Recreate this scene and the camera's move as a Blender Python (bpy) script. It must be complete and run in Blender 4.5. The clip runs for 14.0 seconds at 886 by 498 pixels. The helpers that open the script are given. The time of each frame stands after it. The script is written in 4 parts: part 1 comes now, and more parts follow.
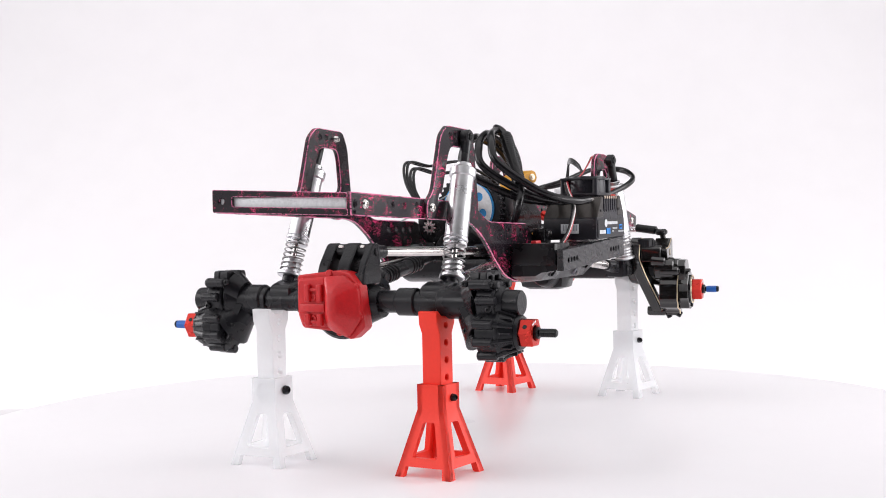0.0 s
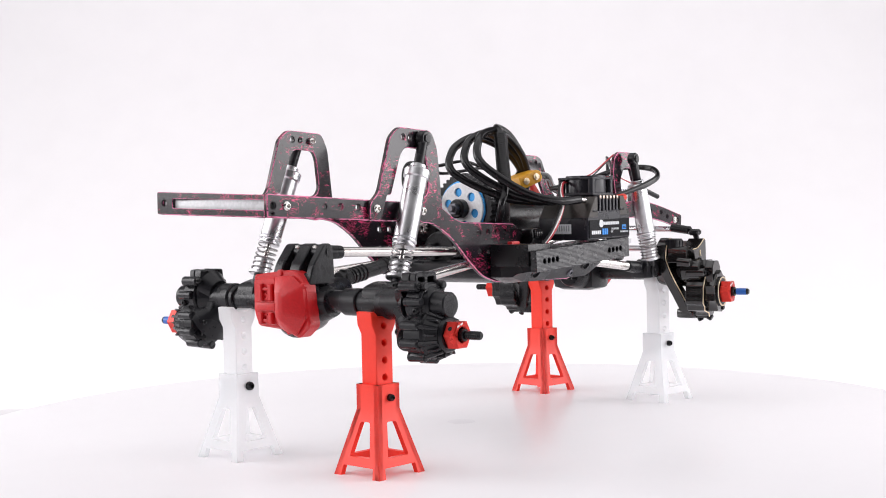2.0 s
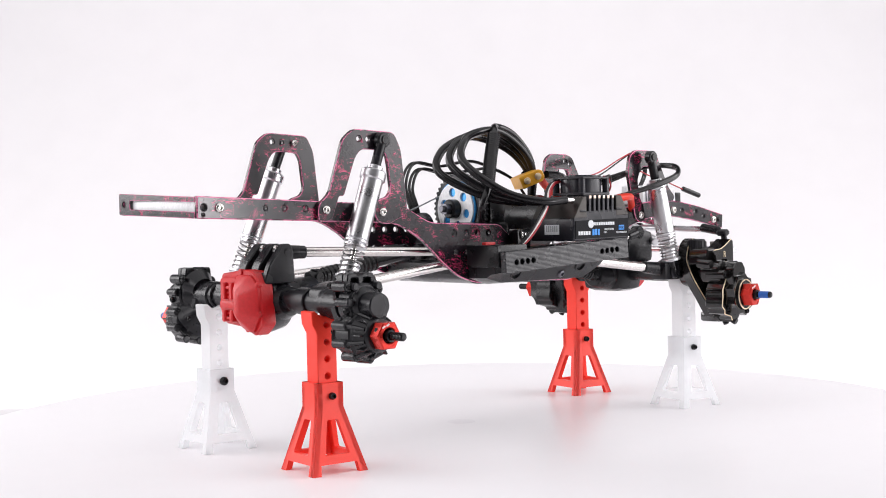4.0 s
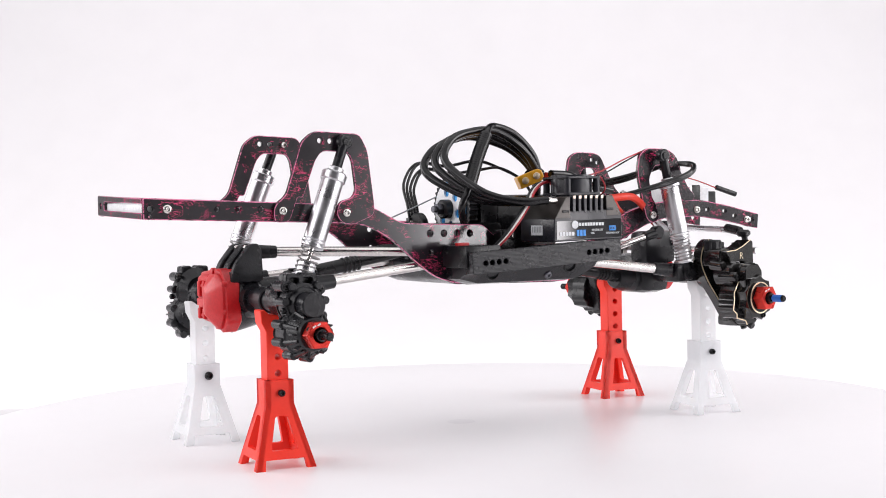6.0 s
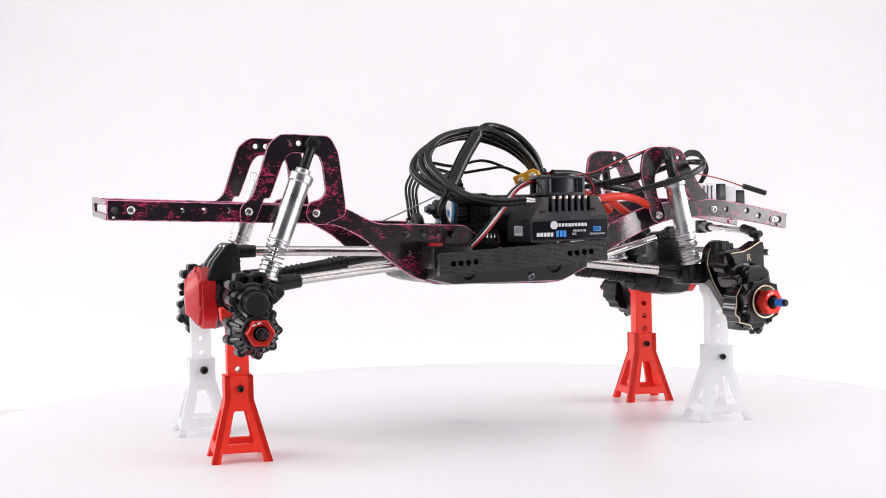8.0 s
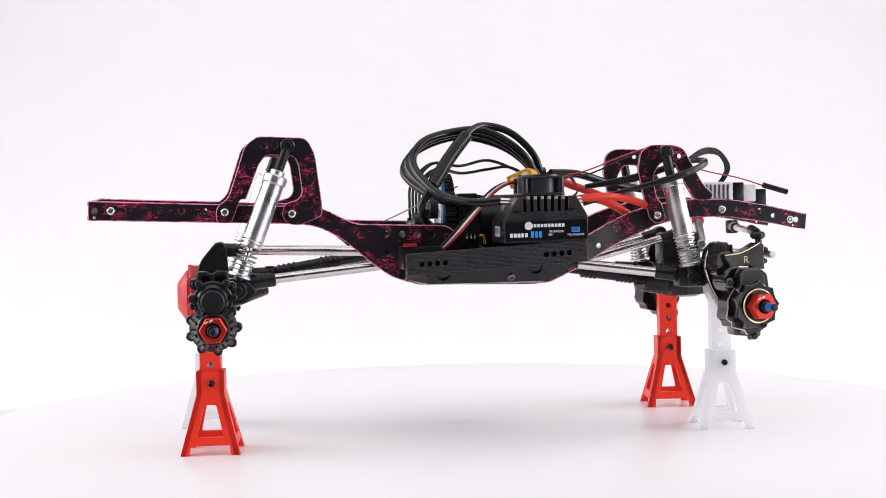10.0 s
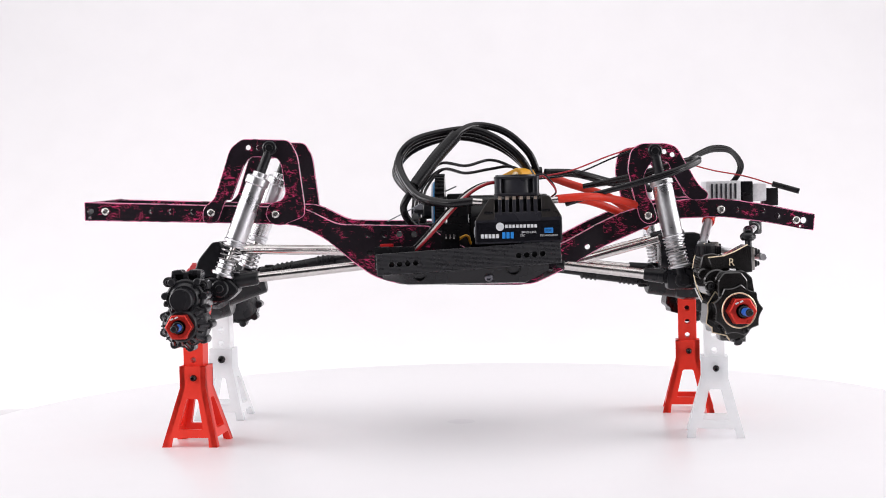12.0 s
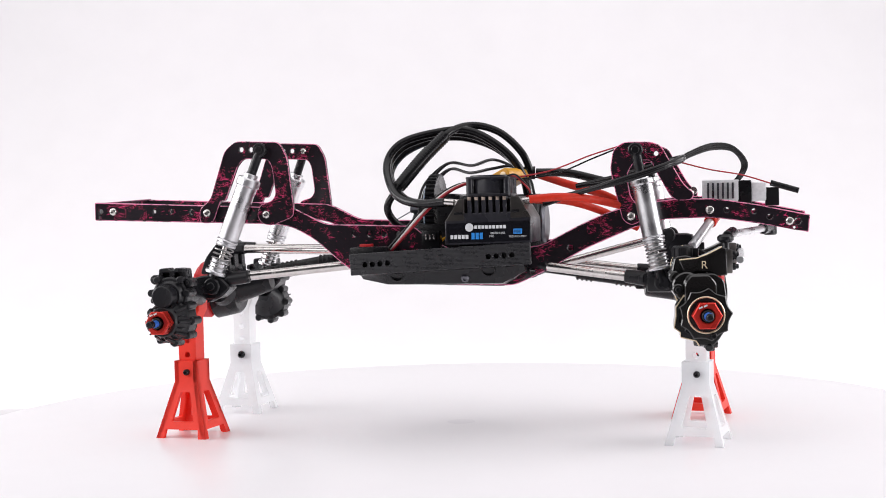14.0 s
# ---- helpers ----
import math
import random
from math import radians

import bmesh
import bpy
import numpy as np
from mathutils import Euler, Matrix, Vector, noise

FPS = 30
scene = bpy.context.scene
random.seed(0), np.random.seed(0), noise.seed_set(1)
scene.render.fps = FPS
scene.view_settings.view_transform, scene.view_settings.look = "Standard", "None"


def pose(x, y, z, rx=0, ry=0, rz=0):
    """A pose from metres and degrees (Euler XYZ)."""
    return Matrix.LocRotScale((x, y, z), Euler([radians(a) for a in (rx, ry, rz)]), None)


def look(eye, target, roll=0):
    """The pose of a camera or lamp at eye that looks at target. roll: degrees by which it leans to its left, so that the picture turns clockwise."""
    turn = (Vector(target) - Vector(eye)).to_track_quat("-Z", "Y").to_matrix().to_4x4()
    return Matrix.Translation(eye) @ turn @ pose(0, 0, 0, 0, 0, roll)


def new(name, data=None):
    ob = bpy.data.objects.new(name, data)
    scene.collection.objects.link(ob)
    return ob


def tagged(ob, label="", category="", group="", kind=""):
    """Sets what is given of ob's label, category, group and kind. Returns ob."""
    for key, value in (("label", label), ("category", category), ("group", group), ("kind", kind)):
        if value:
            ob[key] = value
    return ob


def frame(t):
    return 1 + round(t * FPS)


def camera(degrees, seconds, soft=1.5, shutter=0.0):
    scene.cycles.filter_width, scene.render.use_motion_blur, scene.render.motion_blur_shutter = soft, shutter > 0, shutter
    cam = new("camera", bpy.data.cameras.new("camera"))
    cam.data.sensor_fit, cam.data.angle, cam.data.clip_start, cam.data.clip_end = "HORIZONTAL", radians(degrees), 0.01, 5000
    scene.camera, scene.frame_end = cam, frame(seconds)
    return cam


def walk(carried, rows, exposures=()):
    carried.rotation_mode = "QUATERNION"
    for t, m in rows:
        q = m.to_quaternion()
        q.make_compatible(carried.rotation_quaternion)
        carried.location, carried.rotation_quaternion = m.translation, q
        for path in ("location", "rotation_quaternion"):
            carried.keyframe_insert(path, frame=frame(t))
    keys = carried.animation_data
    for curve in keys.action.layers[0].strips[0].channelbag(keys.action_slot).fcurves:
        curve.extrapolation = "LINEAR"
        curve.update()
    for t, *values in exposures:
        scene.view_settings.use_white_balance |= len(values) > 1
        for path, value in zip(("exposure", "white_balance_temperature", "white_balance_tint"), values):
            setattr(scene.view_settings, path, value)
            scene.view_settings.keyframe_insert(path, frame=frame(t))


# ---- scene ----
# Radio-controlled crawler chassis on four jack stands, turning on a white turntable.
# Lengths below are millimetres in the turntable's own space (x along the chassis,
# front towards +x); part() turns them into metres.
EYE = (0.0, -0.8586, 0.1356)
SPIN0, SPIN = 63.64, -5.4017          # degrees at the start, degrees a second
LENS = 36.82

cam = camera(LENS, 14.0, soft=0.95)
AIM = (EYE[0] - 0.01107, EYE[1] + 1.0, EYE[2] - 0.02758)
walk(cam, [(0.0, look(EYE, AIM, -1.209)), (14.0, look(EYE, AIM, -1.209))])

# ---- light: white world and area lamps added outside the view ----
world = bpy.data.worlds.new("studio")
world.use_nodes = True
scene.world = world
world.node_tree.nodes["Background"].inputs["Color"].default_value = (1.0, 0.982, 0.993, 1)
world.node_tree.nodes["Background"].inputs["Strength"].default_value = 0.56
scene.view_settings.exposure = 0.0


def softbox(name, eye, target, sx, sy, watts, colour=(1, 1, 1)):
    data = bpy.data.lights.new(name, "AREA")
    data.shape, data.size, data.size_y, data.energy, data.color = "RECTANGLE", sx, sy, watts, colour
    ob = new(name, data)
    ob.matrix_world = look(eye, target)
    return ob


softbox("softbox_overhead", (0.0, 0.0, 1.35), (0, 0, 0.1), 2.6, 2.4, 13.0, (1, 0.977, 0.998))
softbox("softbox_camera_side", (-1.1, -1.0, 0.7), (0, 0, 0.12), 0.6, 0.6, 4, (1, 0.965, 0.995))
softbox("softbox_right_side", (1.14, -0.61, 0.16), (0.07, -0.06, 0.123), 0.17, 0.34, 3.1, (1, 0.965, 0.995))
# Unseen side fills, added to brighten the table under the chassis.
softbox("fill_lamp_left", (-1.6, 0.15, 0.6), (0, 0, 0.03), 1.3, 0.9, 17.5, (1, 0.976, 0.998))
softbox("fill_lamp_right", (1.6, 0.15, 0.6), (0, 0, 0.03), 1.3, 0.9, 17.5, (1, 0.976, 0.998))
# Unseen low strip, added to give the front portal cover its pale reflection.
softbox("low_reflection_strip", (1.08, -1.22, -0.012), (0.16, -0.1, 0.05), 0.38, 0.12, 0.62, (1, 0.965, 1))
# Unseen strip below the table's edge, added to whiten the lower backdrop.
softbox("backdrop_light", (0.0, 0.72, -0.075), (0.0, 1.6, 0.3), 2.4, 0.12, 7.0, (1, 0.98, 0.995))


# ---- materials ----
def shader(name, colour, rough=0.5, metal=0.0, vary=0.12, scale=60.0, bump=0.0, bscale=400.0, coat=0.0, spec=0.5, rvar=0.09):
    """Principled material with two scales of colour and roughness variation and fine relief."""
    m = bpy.data.materials.new(name)
    m.use_nodes = True
    nt = m.node_tree
    b = nt.nodes["Principled BSDF"]
    co = nt.nodes.new("ShaderNodeTexCoord")
    n1, n2 = nt.nodes.new("ShaderNodeTexNoise"), nt.nodes.new("ShaderNodeTexNoise")
    n1.inputs["Scale"].default_value, n2.inputs["Scale"].default_value = scale, scale * 9
    n1.inputs["Detail"].default_value = n2.inputs["Detail"].default_value = 4
    for n in (n1, n2):
        nt.links.new(co.outputs["Object"], n.inputs["Vector"])
    add = nt.nodes.new("ShaderNodeMath")
    add.operation = "ADD"
    nt.links.new(n1.outputs["Fac"], add.inputs[0])
    nt.links.new(n2.outputs["Fac"], add.inputs[1])
    ramp = nt.nodes.new("ShaderNodeMapRange")
    ramp.inputs["From Min"].default_value, ramp.inputs["From Max"].default_value = 0.7, 1.3
    ramp.inputs["To Min"].default_value, ramp.inputs["To Max"].default_value = 1 - vary, 1 + vary
    nt.links.new(add.outputs[0], ramp.inputs["Value"])
    mul = nt.nodes.new("ShaderNodeMix")
    mul.data_type, mul.blend_type = "RGBA", "MULTIPLY"
    mul.inputs["Factor"].default_value = 1
    mul.inputs["A"].default_value = (*colour, 1)
    nt.links.new(ramp.outputs["Result"], mul.inputs["B"])
    nt.links.new(mul.outputs["Result"], b.inputs["Base Color"])
    rr = nt.nodes.new("ShaderNodeMapRange")
    rr.inputs["From Min"].default_value, rr.inputs["From Max"].default_value = 0.3, 0.7
    rr.inputs["To Min"].default_value, rr.inputs["To Max"].default_value = max(rough - rvar, 0.03), min(rough + rvar, 1)
    nt.links.new(n1.outputs["Fac"], rr.inputs["Value"])
    nt.links.new(rr.outputs["Result"], b.inputs["Roughness"])
    b.inputs["Metallic"].default_value = metal
    b.inputs["Coat Weight"].default_value = coat
    b.inputs["Specular IOR Level"].default_value = spec
    if bump:
        nb, bp = nt.nodes.new("ShaderNodeTexNoise"), nt.nodes.new("ShaderNodeBump")
        nb.inputs["Scale"].default_value = bscale
        nt.links.new(co.outputs["Object"], nb.inputs["Vector"])
        nt.links.new(nb.outputs["Fac"], bp.inputs["Height"])
        bp.inputs["Strength"].default_value, bp.inputs["Distance"].default_value = bump, 0.0006
        nt.links.new(bp.outputs["Normal"], b.inputs["Normal"])
    return m


def splatter_paint(name, base, line, amount):
    """Black paint worn through to hot pink in thin curled scratches, streaks and specks."""
    m = shader(name, base, 0.2, bump=0.08, bscale=900, spec=0.32, coat=0.3, rvar=0.05)
    nt = m.node_tree
    b = nt.nodes["Principled BSDF"]
    b.inputs["Coat Roughness"].default_value = 0.1

    def node(kind, **values):
        n = nt.nodes.new(kind)
        for k, v in values.items():
            n.inputs[k.replace("_", " ")].default_value = v
        return n

    def math_node(op, a, c):
        n = nt.nodes.new("ShaderNodeMath")
        n.operation = op
        for i, q in enumerate((a, c)):
            if isinstance(q, (int, float)):
                n.inputs[i].default_value = q
            else:
                nt.links.new(q, n.inputs[i])
        return n.outputs[0]

    def ramp(x, a, c):
        n = node("ShaderNodeMapRange", From_Min=a, From_Max=c)
        n.interpolation_type = "SMOOTHSTEP"
        nt.links.new(x, n.inputs["Value"])
        return n.outputs["Result"]

    co = nt.nodes.new("ShaderNodeTexCoord")
    mp, mq = node("ShaderNodeMapping", Scale=(0.45, 1, 1.1)), node("ShaderNodeMapping", Scale=(0.15, 1, 1.0))
    curl = node("ShaderNodeTexNoise", Scale=330, Detail=3, Roughness=0.6, Distortion=1.6)
    streak = node("ShaderNodeTexNoise", Scale=1150, Detail=4, Roughness=0.6, Distortion=0.5)
    patch = node("ShaderNodeTexNoise", Scale=75, Detail=4, Roughness=0.65)
    for q, n in ((mp, curl), (mq, streak)):
        nt.links.new(co.outputs["Object"], q.inputs["Vector"])
        nt.links.new(q.outputs["Vector"], n.inputs["Vector"])
    nt.links.new(co.outputs["Object"], patch.inputs["Vector"])
    thin = ramp(math_node("ABSOLUTE", math_node("SUBTRACT", curl.outputs["Fac"], 0.5), 0), 0.026, 0.008)
    where = ramp(patch.outputs["Fac"], 0.54 - amount, 0.62 - amount)
    lines = math_node("MULTIPLY", thin, where)
    specks = ramp(math_node("ADD", streak.outputs["Fac"], math_node("MULTIPLY", patch.outputs["Fac"], 0.5)), 0.935 - amount, 0.975 - amount)
    total = math_node("MAXIMUM", lines, specks)
    mx = nt.nodes.new("ShaderNodeMix")
    mx.data_type = "RGBA"
    mx.inputs["B"].default_value = (*line, 1)
    nt.links.new(b.inputs["Base Color"].links[0].from_socket, mx.inputs["A"])
    nt.links.new(total, mx.inputs["Factor"])
    nt.links.new(mx.outputs["Result"], b.inputs["Base Color"])
    return m


PAINT = splatter_paint("worn_black_pink_paint", (0.017, 0.0125, 0.017), (0.72, 0.05, 0.17), 0.035)
WORN = splatter_paint("edge_worn_to_pink", (0.05, 0.015, 0.025), (0.84, 0.24, 0.42), 0.25)
BLACK = shader("black_nylon", (0.013, 0.013, 0.0155), 0.27, bump=0.2, bscale=1300, spec=0.32, rvar=0.12)
SATIN = shader("satin_black_case", (0.009, 0.009, 0.0105), 0.26, bump=0.1, bscale=2500, spec=0.32)
SINK = shader("dark_tinted_alloy", (0.06, 0.055, 0.052), 0.34, 0.7, bump=0.05, bscale=2500)
DARKM = shader("dark_machined_heatsink", (0.2, 0.19, 0.18), 0.34, 1.0)
PALE = shader("pale_gold_print", (0.7, 0.58, 0.4), 0.5)
PANEL = shader("glossy_black_label", (0.008, 0.008, 0.011), 0.07, spec=0.5, rvar=0.02)
RUBBER = shader("black_silicone", (0.009, 0.0085, 0.01), 0.2, spec=0.34)
PRINT = shader("layer_printed_black", (0.013, 0.013, 0.016), 0.3, rvar=0.12, scale=300, spec=0.5)
_nt = PRINT.node_tree
_co, _wv, _bp = _nt.nodes.new("ShaderNodeTexCoord"), _nt.nodes.new("ShaderNodeTexWave"), _nt.nodes.new("ShaderNodeBump")
_wv.bands_direction = "Z"
_wv.inputs["Scale"].default_value, _wv.inputs["Distortion"].default_value = 420, 1.2
_bp.inputs["Strength"].default_value, _bp.inputs["Distance"].default_value = 0.4, 0.0003
_nt.links.new(_co.outputs["Object"], _wv.inputs["Vector"])
_nt.links.new(_wv.outputs["Fac"], _bp.inputs["Height"])
_nt.links.new(_bp.outputs["Normal"], _nt.nodes["Principled BSDF"].inputs["Normal"])
GLOSSY = shader("polished_black_metal", (0.009, 0.008, 0.008), 0.13, coat=0.3, spec=0.7, rvar=0.05)
GREYM = shader("machined_gunmetal", (0.16, 0.16, 0.18), 0.35, 1.0)
GOLD = shader("bare_brass_edge", (0.85, 0.7, 0.5), 0.35, 0.75)
ALU = shader("brushed_aluminium", (0.74, 0.74, 0.76), 0.31, 1.0, vary=0.05, bump=0.08, bscale=1800)
SPRING = shader("spring_steel_wire", (0.34, 0.33, 0.33), 0.3, 1.0)
STEEL = shader("polished_steel", (0.74, 0.71, 0.69), 0.22, 1.0)
REDP = shader("red_printed_plastic", (0.93, 0.042, 0.022), 0.42, vary=0.03, bump=0.08, bscale=700, rvar=0.03, spec=0.35)
COVER = shader("red_moulded_cover", (0.56, 0.012, 0.016), 0.36, bump=0.25, bscale=900)
REDA = shader("red_anodised", (0.6, 0.03, 0.02), 0.3, 0.6)
BLUE = shader("blue_anodised", (0.06, 0.35, 0.75), 0.3, 0.4)
THREAD = shader("blue_threadlock", (0.01, 0.12, 0.5), 0.4)
WALL = shader("dark_grey_reflection_wall", (0.035, 0.035, 0.04), 0.9, vary=0.2, scale=3)
SLATE = shader("slate_anodised_case", (0.02, 0.02, 0.026), 0.3, bump=0.06, bscale=2500, spec=0.4)
BRONZE = shader("pale_bronze_bare_metal", (0.62, 0.5, 0.42), 0.34, 0.9)
WHITEM = shader("white_enamel", (0.85, 0.86, 0.88), 0.35)
AMBER = shader("amber_plug_plastic", (0.75, 0.36, 0.02), 0.4)
REDT = shader("crimson_thin_insulation", (0.42, 0.018, 0.03), 0.4)
REDW = shader("red_silicone", (0.64, 0.03, 0.011), 0.45, spec=0.3)
CREAM = shader("white_wire", (0.75, 0.72, 0.7), 0.45)
INK = shader("white_print", (0.7, 0.72, 0.74), 0.5)
INKB = shader("blue_print", (0.02, 0.25, 0.72), 0.45)
GREYP = shader("grey_print", (0.33, 0.35, 0.37), 0.5)
TABLE = shader("white_gloss_turntable", (0.88, 0.862, 0.886), 0.32, vary=0.006, scale=5, rvar=0.01)
TABLE2 = shader("white_gloss_cap", (0.83, 0.81, 0.84), 0.34, vary=0.02, scale=40)
PAPER = shader("white_backdrop_paper", (0.738, 0.722, 0.738), 0.9, vary=0.015, scale=2)


def frosted(name, clear):
    """Milky plastic: part gloss and diffuse, part light let through softly, part clear."""
    m = shader(name, (0.95, 0.955, 0.965), 0.55, vary=0.03, bump=0.08, bscale=500, spec=0.2)
    nt = m.node_tree
    b, out = nt.nodes["Principled BSDF"], nt.nodes["Material Output"]
    tl, tr = nt.nodes.new("ShaderNodeBsdfTranslucent"), nt.nodes.new("ShaderNodeBsdfTransparent")
    tl.inputs["Color"].default_value = (0.95, 0.96, 0.97, 1)
    m1, m2 = nt.nodes.new("ShaderNodeMixShader"), nt.nodes.new("ShaderNodeMixShader")
    m1.inputs[0].default_value, m2.inputs[0].default_value = 0.5, clear
    nt.links.new(b.outputs[0], m1.inputs[1])
    nt.links.new(tl.outputs[0], m1.inputs[2])
    nt.links.new(m1.outputs[0], m2.inputs[1])
    nt.links.new(tr.outputs[0], m2.inputs[2])
    nt.links.new(m2.outputs[0], out.inputs["Surface"])
    return m


# Second copy is more see-through: the table's glare put into the stand bases.
FROST, FROST_FADED = frosted("frosted_clear_plastic", 0.32), frosted("glare_faded_frosted_plastic", 0.45)


# ---- mesh tools (millimetres) ----
def box(bm, c, s, m=None, bevel=0.0):
    r = bmesh.ops.create_cube(bm, size=1)
    vs = r["verts"]
    bmesh.ops.scale(bm, vec=s, verts=vs)
    if bevel:
        es = list({e for v in vs for e in v.link_edges})
        g = bmesh.ops.bevel(bm, geom=es, offset=bevel, segments=2, affect="EDGES", profile=0.6)
        vs = list({v for f in g["faces"] for v in f.verts} | {v for v in vs if v.is_valid})
    if m is not None:
        bmesh.ops.transform(bm, matrix=m, verts=vs)
    bmesh.ops.translate(bm, vec=c, verts=vs)
    return vs


def along(p0, p1):
    p0, p1 = Vector(p0), Vector(p1)
    d = p1 - p0
    return Matrix.Translation((p0 + p1) / 2) @ d.to_track_quat("Z", "Y").to_matrix().to_4x4(), d.length


def cyl(bm, p0, p1, r, r2=None, n=24, cham=0.0):
    """A cylinder or cone from p0 to p1, with chamfered rims."""
    m, length = along(p0, p1)
    r2 = r if r2 is None else r2
    prof = [(-length / 2, r), (length / 2, r2)]
    if cham:
        prof = [(-length / 2, r - cham), (-length / 2 + cham, r), (length / 2 - cham, r2), (length / 2, r2 - cham)]
    return lathe(bm, prof, m, n)


def lathe(bm, prof, m, n=24):
    """Turns a profile of (height, radius) about the z axis of m."""
    rings = []
    for z, r in prof:
        rings.append([bm.verts.new(m @ Vector((r * math.cos(6.28318531 * i / n), r * math.sin(6.28318531 * i / n), z))) for i in range(n)])
    for a, b in zip(rings, rings[1:]):
        for i in range(n):
            bm.faces.new((a[i], a[(i + 1) % n], b[(i + 1) % n], b[i]))
    bm.faces.new(rings[0][::-1])
    bm.faces.new(rings[-1])
    return [v for r in rings for v in r]


def fillet(pts, r, n=4, tight=()):
    """Rounds the corners of an outline; those numbered in tight stay almost square."""
    out = []
    k = len(pts)
    for i in range(k):
        p, a, b = Vector(pts[i]), Vector(pts[i - 1]), Vector(pts[(i + 1) % k])
        u, w = a - p, b - p
        q = min(0.8 if i in tight else r, u.length * 0.45, w.length * 0.45)
        s, e = p + u.normalized() * q, p + w.normalized() * q
        for j in range(n + 1):
            t = j / n
            out.append(s * (1 - t) ** 2 + p * 2 * t * (1 - t) + e * t * t)
    return out


def ring2(c, r, n=14):
    return [Vector((c[0] + r * math.cos(6.28318531 * i / n), c[1] + r * math.sin(6.28318531 * i / n))) for i in range(n)]


def plate(bm, outline, holes, axis, a, b, bevel=0.0, edge=0):
    """A plate with through holes: outline in the plane across axis, from a to b along it."""
    put = {"x": lambda p: (a, p[0], p[1]), "y": lambda p: (p[0], a, p[1]), "z": lambda p: (p[0], p[1], a)}[axis]
    edges, verts = [], []
    for loop in [outline, *holes]:
        vs = [bm.verts.new(put(p)) for p in loop]
        verts += vs
        edges += [bm.edges.new((vs[i - 1], vs[i])) for i in range(len(vs))]
    if holes:
        faces = [g for g in bmesh.ops.triangle_fill(bm, edges=edges, use_beauty=True)["geom"] if isinstance(g, bmesh.types.BMFace)]
    else:
        faces = [bm.faces.new(verts)]
    ex = bmesh.ops.extrude_face_region(bm, geom=faces)["geom"]
    nv = [g for g in ex if isinstance(g, bmesh.types.BMVert)]
    bmesh.ops.translate(bm, vec=[(b - a) if "xyz"[i] == axis else 0 for i in range(3)], verts=nv)
    allv = list({v for v in verts if v.is_valid} | set(nv))
    fs = list({f for v in allv for f in v.link_faces})
    bmesh.ops.recalc_face_normals(bm, faces=fs)
    if bevel:
        es = [e for e in {e for v in allv for e in v.link_edges} if len(e.link_faces) == 2 and e.calc_face_angle(0) > 1.2]
        made = bmesh.ops.bevel(bm, geom=es, offset=bevel, segments=1, affect="EDGES")["faces"]
        flat = {"x": (1, 2), "y": (0, 2), "z": (0, 1)}[axis]
        rims = [(sum((Vector(p) for p in h), Vector((0, 0))) / len(h), (Vector(h[0]) - Vector(h[1])).length * len(h) / 6.28 + 1.0) for h in holes]
        for f in made:
            c = f.calc_center_median()
            at = Vector((c[flat[0]], c[flat[1]]))
            f.material_index = 0 if any((at - q).length < r for q, r in rims) else edge
    return fs


def spline(pts, per=10):
    """A smooth line through the points."""
    p = [Vector(q) for q in pts]
    p = [p[0] * 2 - p[1], *p, p[-1] * 2 - p[-2]]
    out = []
    for i in range(1, len(p) - 2):
        for j in range(per):
            t = j / per
            out.append(0.5 * (2 * p[i] + (p[i + 1] - p[i - 1]) * t + (2 * p[i - 1] - 5 * p[i] + 4 * p[i + 1] - p[i + 2]) * t * t + (3 * p[i] - p[i - 1] - 3 * p[i + 1] + p[i + 2]) * t ** 3))
    return out + [p[-2]]


def tube(bm, pts, r, per=10, n=10, smooth=True, flat=1.0):
    """A round cable through the points."""
    line = spline(pts, per) if smooth else [Vector(q) for q in pts]
    side = None
    rings = []
    for i, p in enumerate(line):
        d = (line[min(i + 1, len(line) - 1)] - line[max(i - 1, 0)]).normalized()
        if side is None:
            side = d.orthogonal().normalized()
        side = (side - d * side.dot(d)).normalized()
        up = d.cross(side)
        rings.append([bm.verts.new(p + (side * math.cos(6.28318531 * k / n) * flat + up * math.sin(6.28318531 * k / n)) * r) for k in range(n)])
    for a, b in zip(rings, rings[1:]):
        for i in range(n):
            bm.faces.new((a[i], a[(i + 1) % n], b[(i + 1) % n], b[i]))
    bm.faces.new(rings[0][::-1])
    bm.faces.new(rings[-1])


ORIGIN = {}


def thing(name, base, label, category, group=""):
    """An Empty at the base of a thing; its parts are given in the same millimetres."""
    ob = tagged(new(name), label, category, group)
    ob.location = Vector(base) / 1000
    ORIGIN[ob] = Vector(base)
    return ob


def part(name, bm, material, parent, label="", angle=38):
    """Links a bmesh as one mesh object under a thing or under a part."""
    top = parent
    while top.parent:
        top = top.parent
    bmesh.ops.transform(bm, matrix=Matrix.Scale(0.001, 4) @ Matrix.Translation(-ORIGIN[top]), verts=bm.verts)
    bmesh.ops.recalc_face_normals(bm, faces=bm.faces)
    me = bpy.data.meshes.new(name)
    bm.to_mesh(me)
    bm.free()
    for p in me.polygons:
        p.use_smooth = True
    me.set_sharp_from_angle(angle=radians(angle))
    for m in material if isinstance(material, tuple) else (material,):
        me.materials.append(m)
    ob = new(name, me)
    ob.parent = parent
    return tagged(ob, label)


def single(name, material, parent, fn, *args, label="", **kw):
    bm = bmesh.new()
    fn(bm, *args, **kw)
    return part(name, bm, material, parent, label)


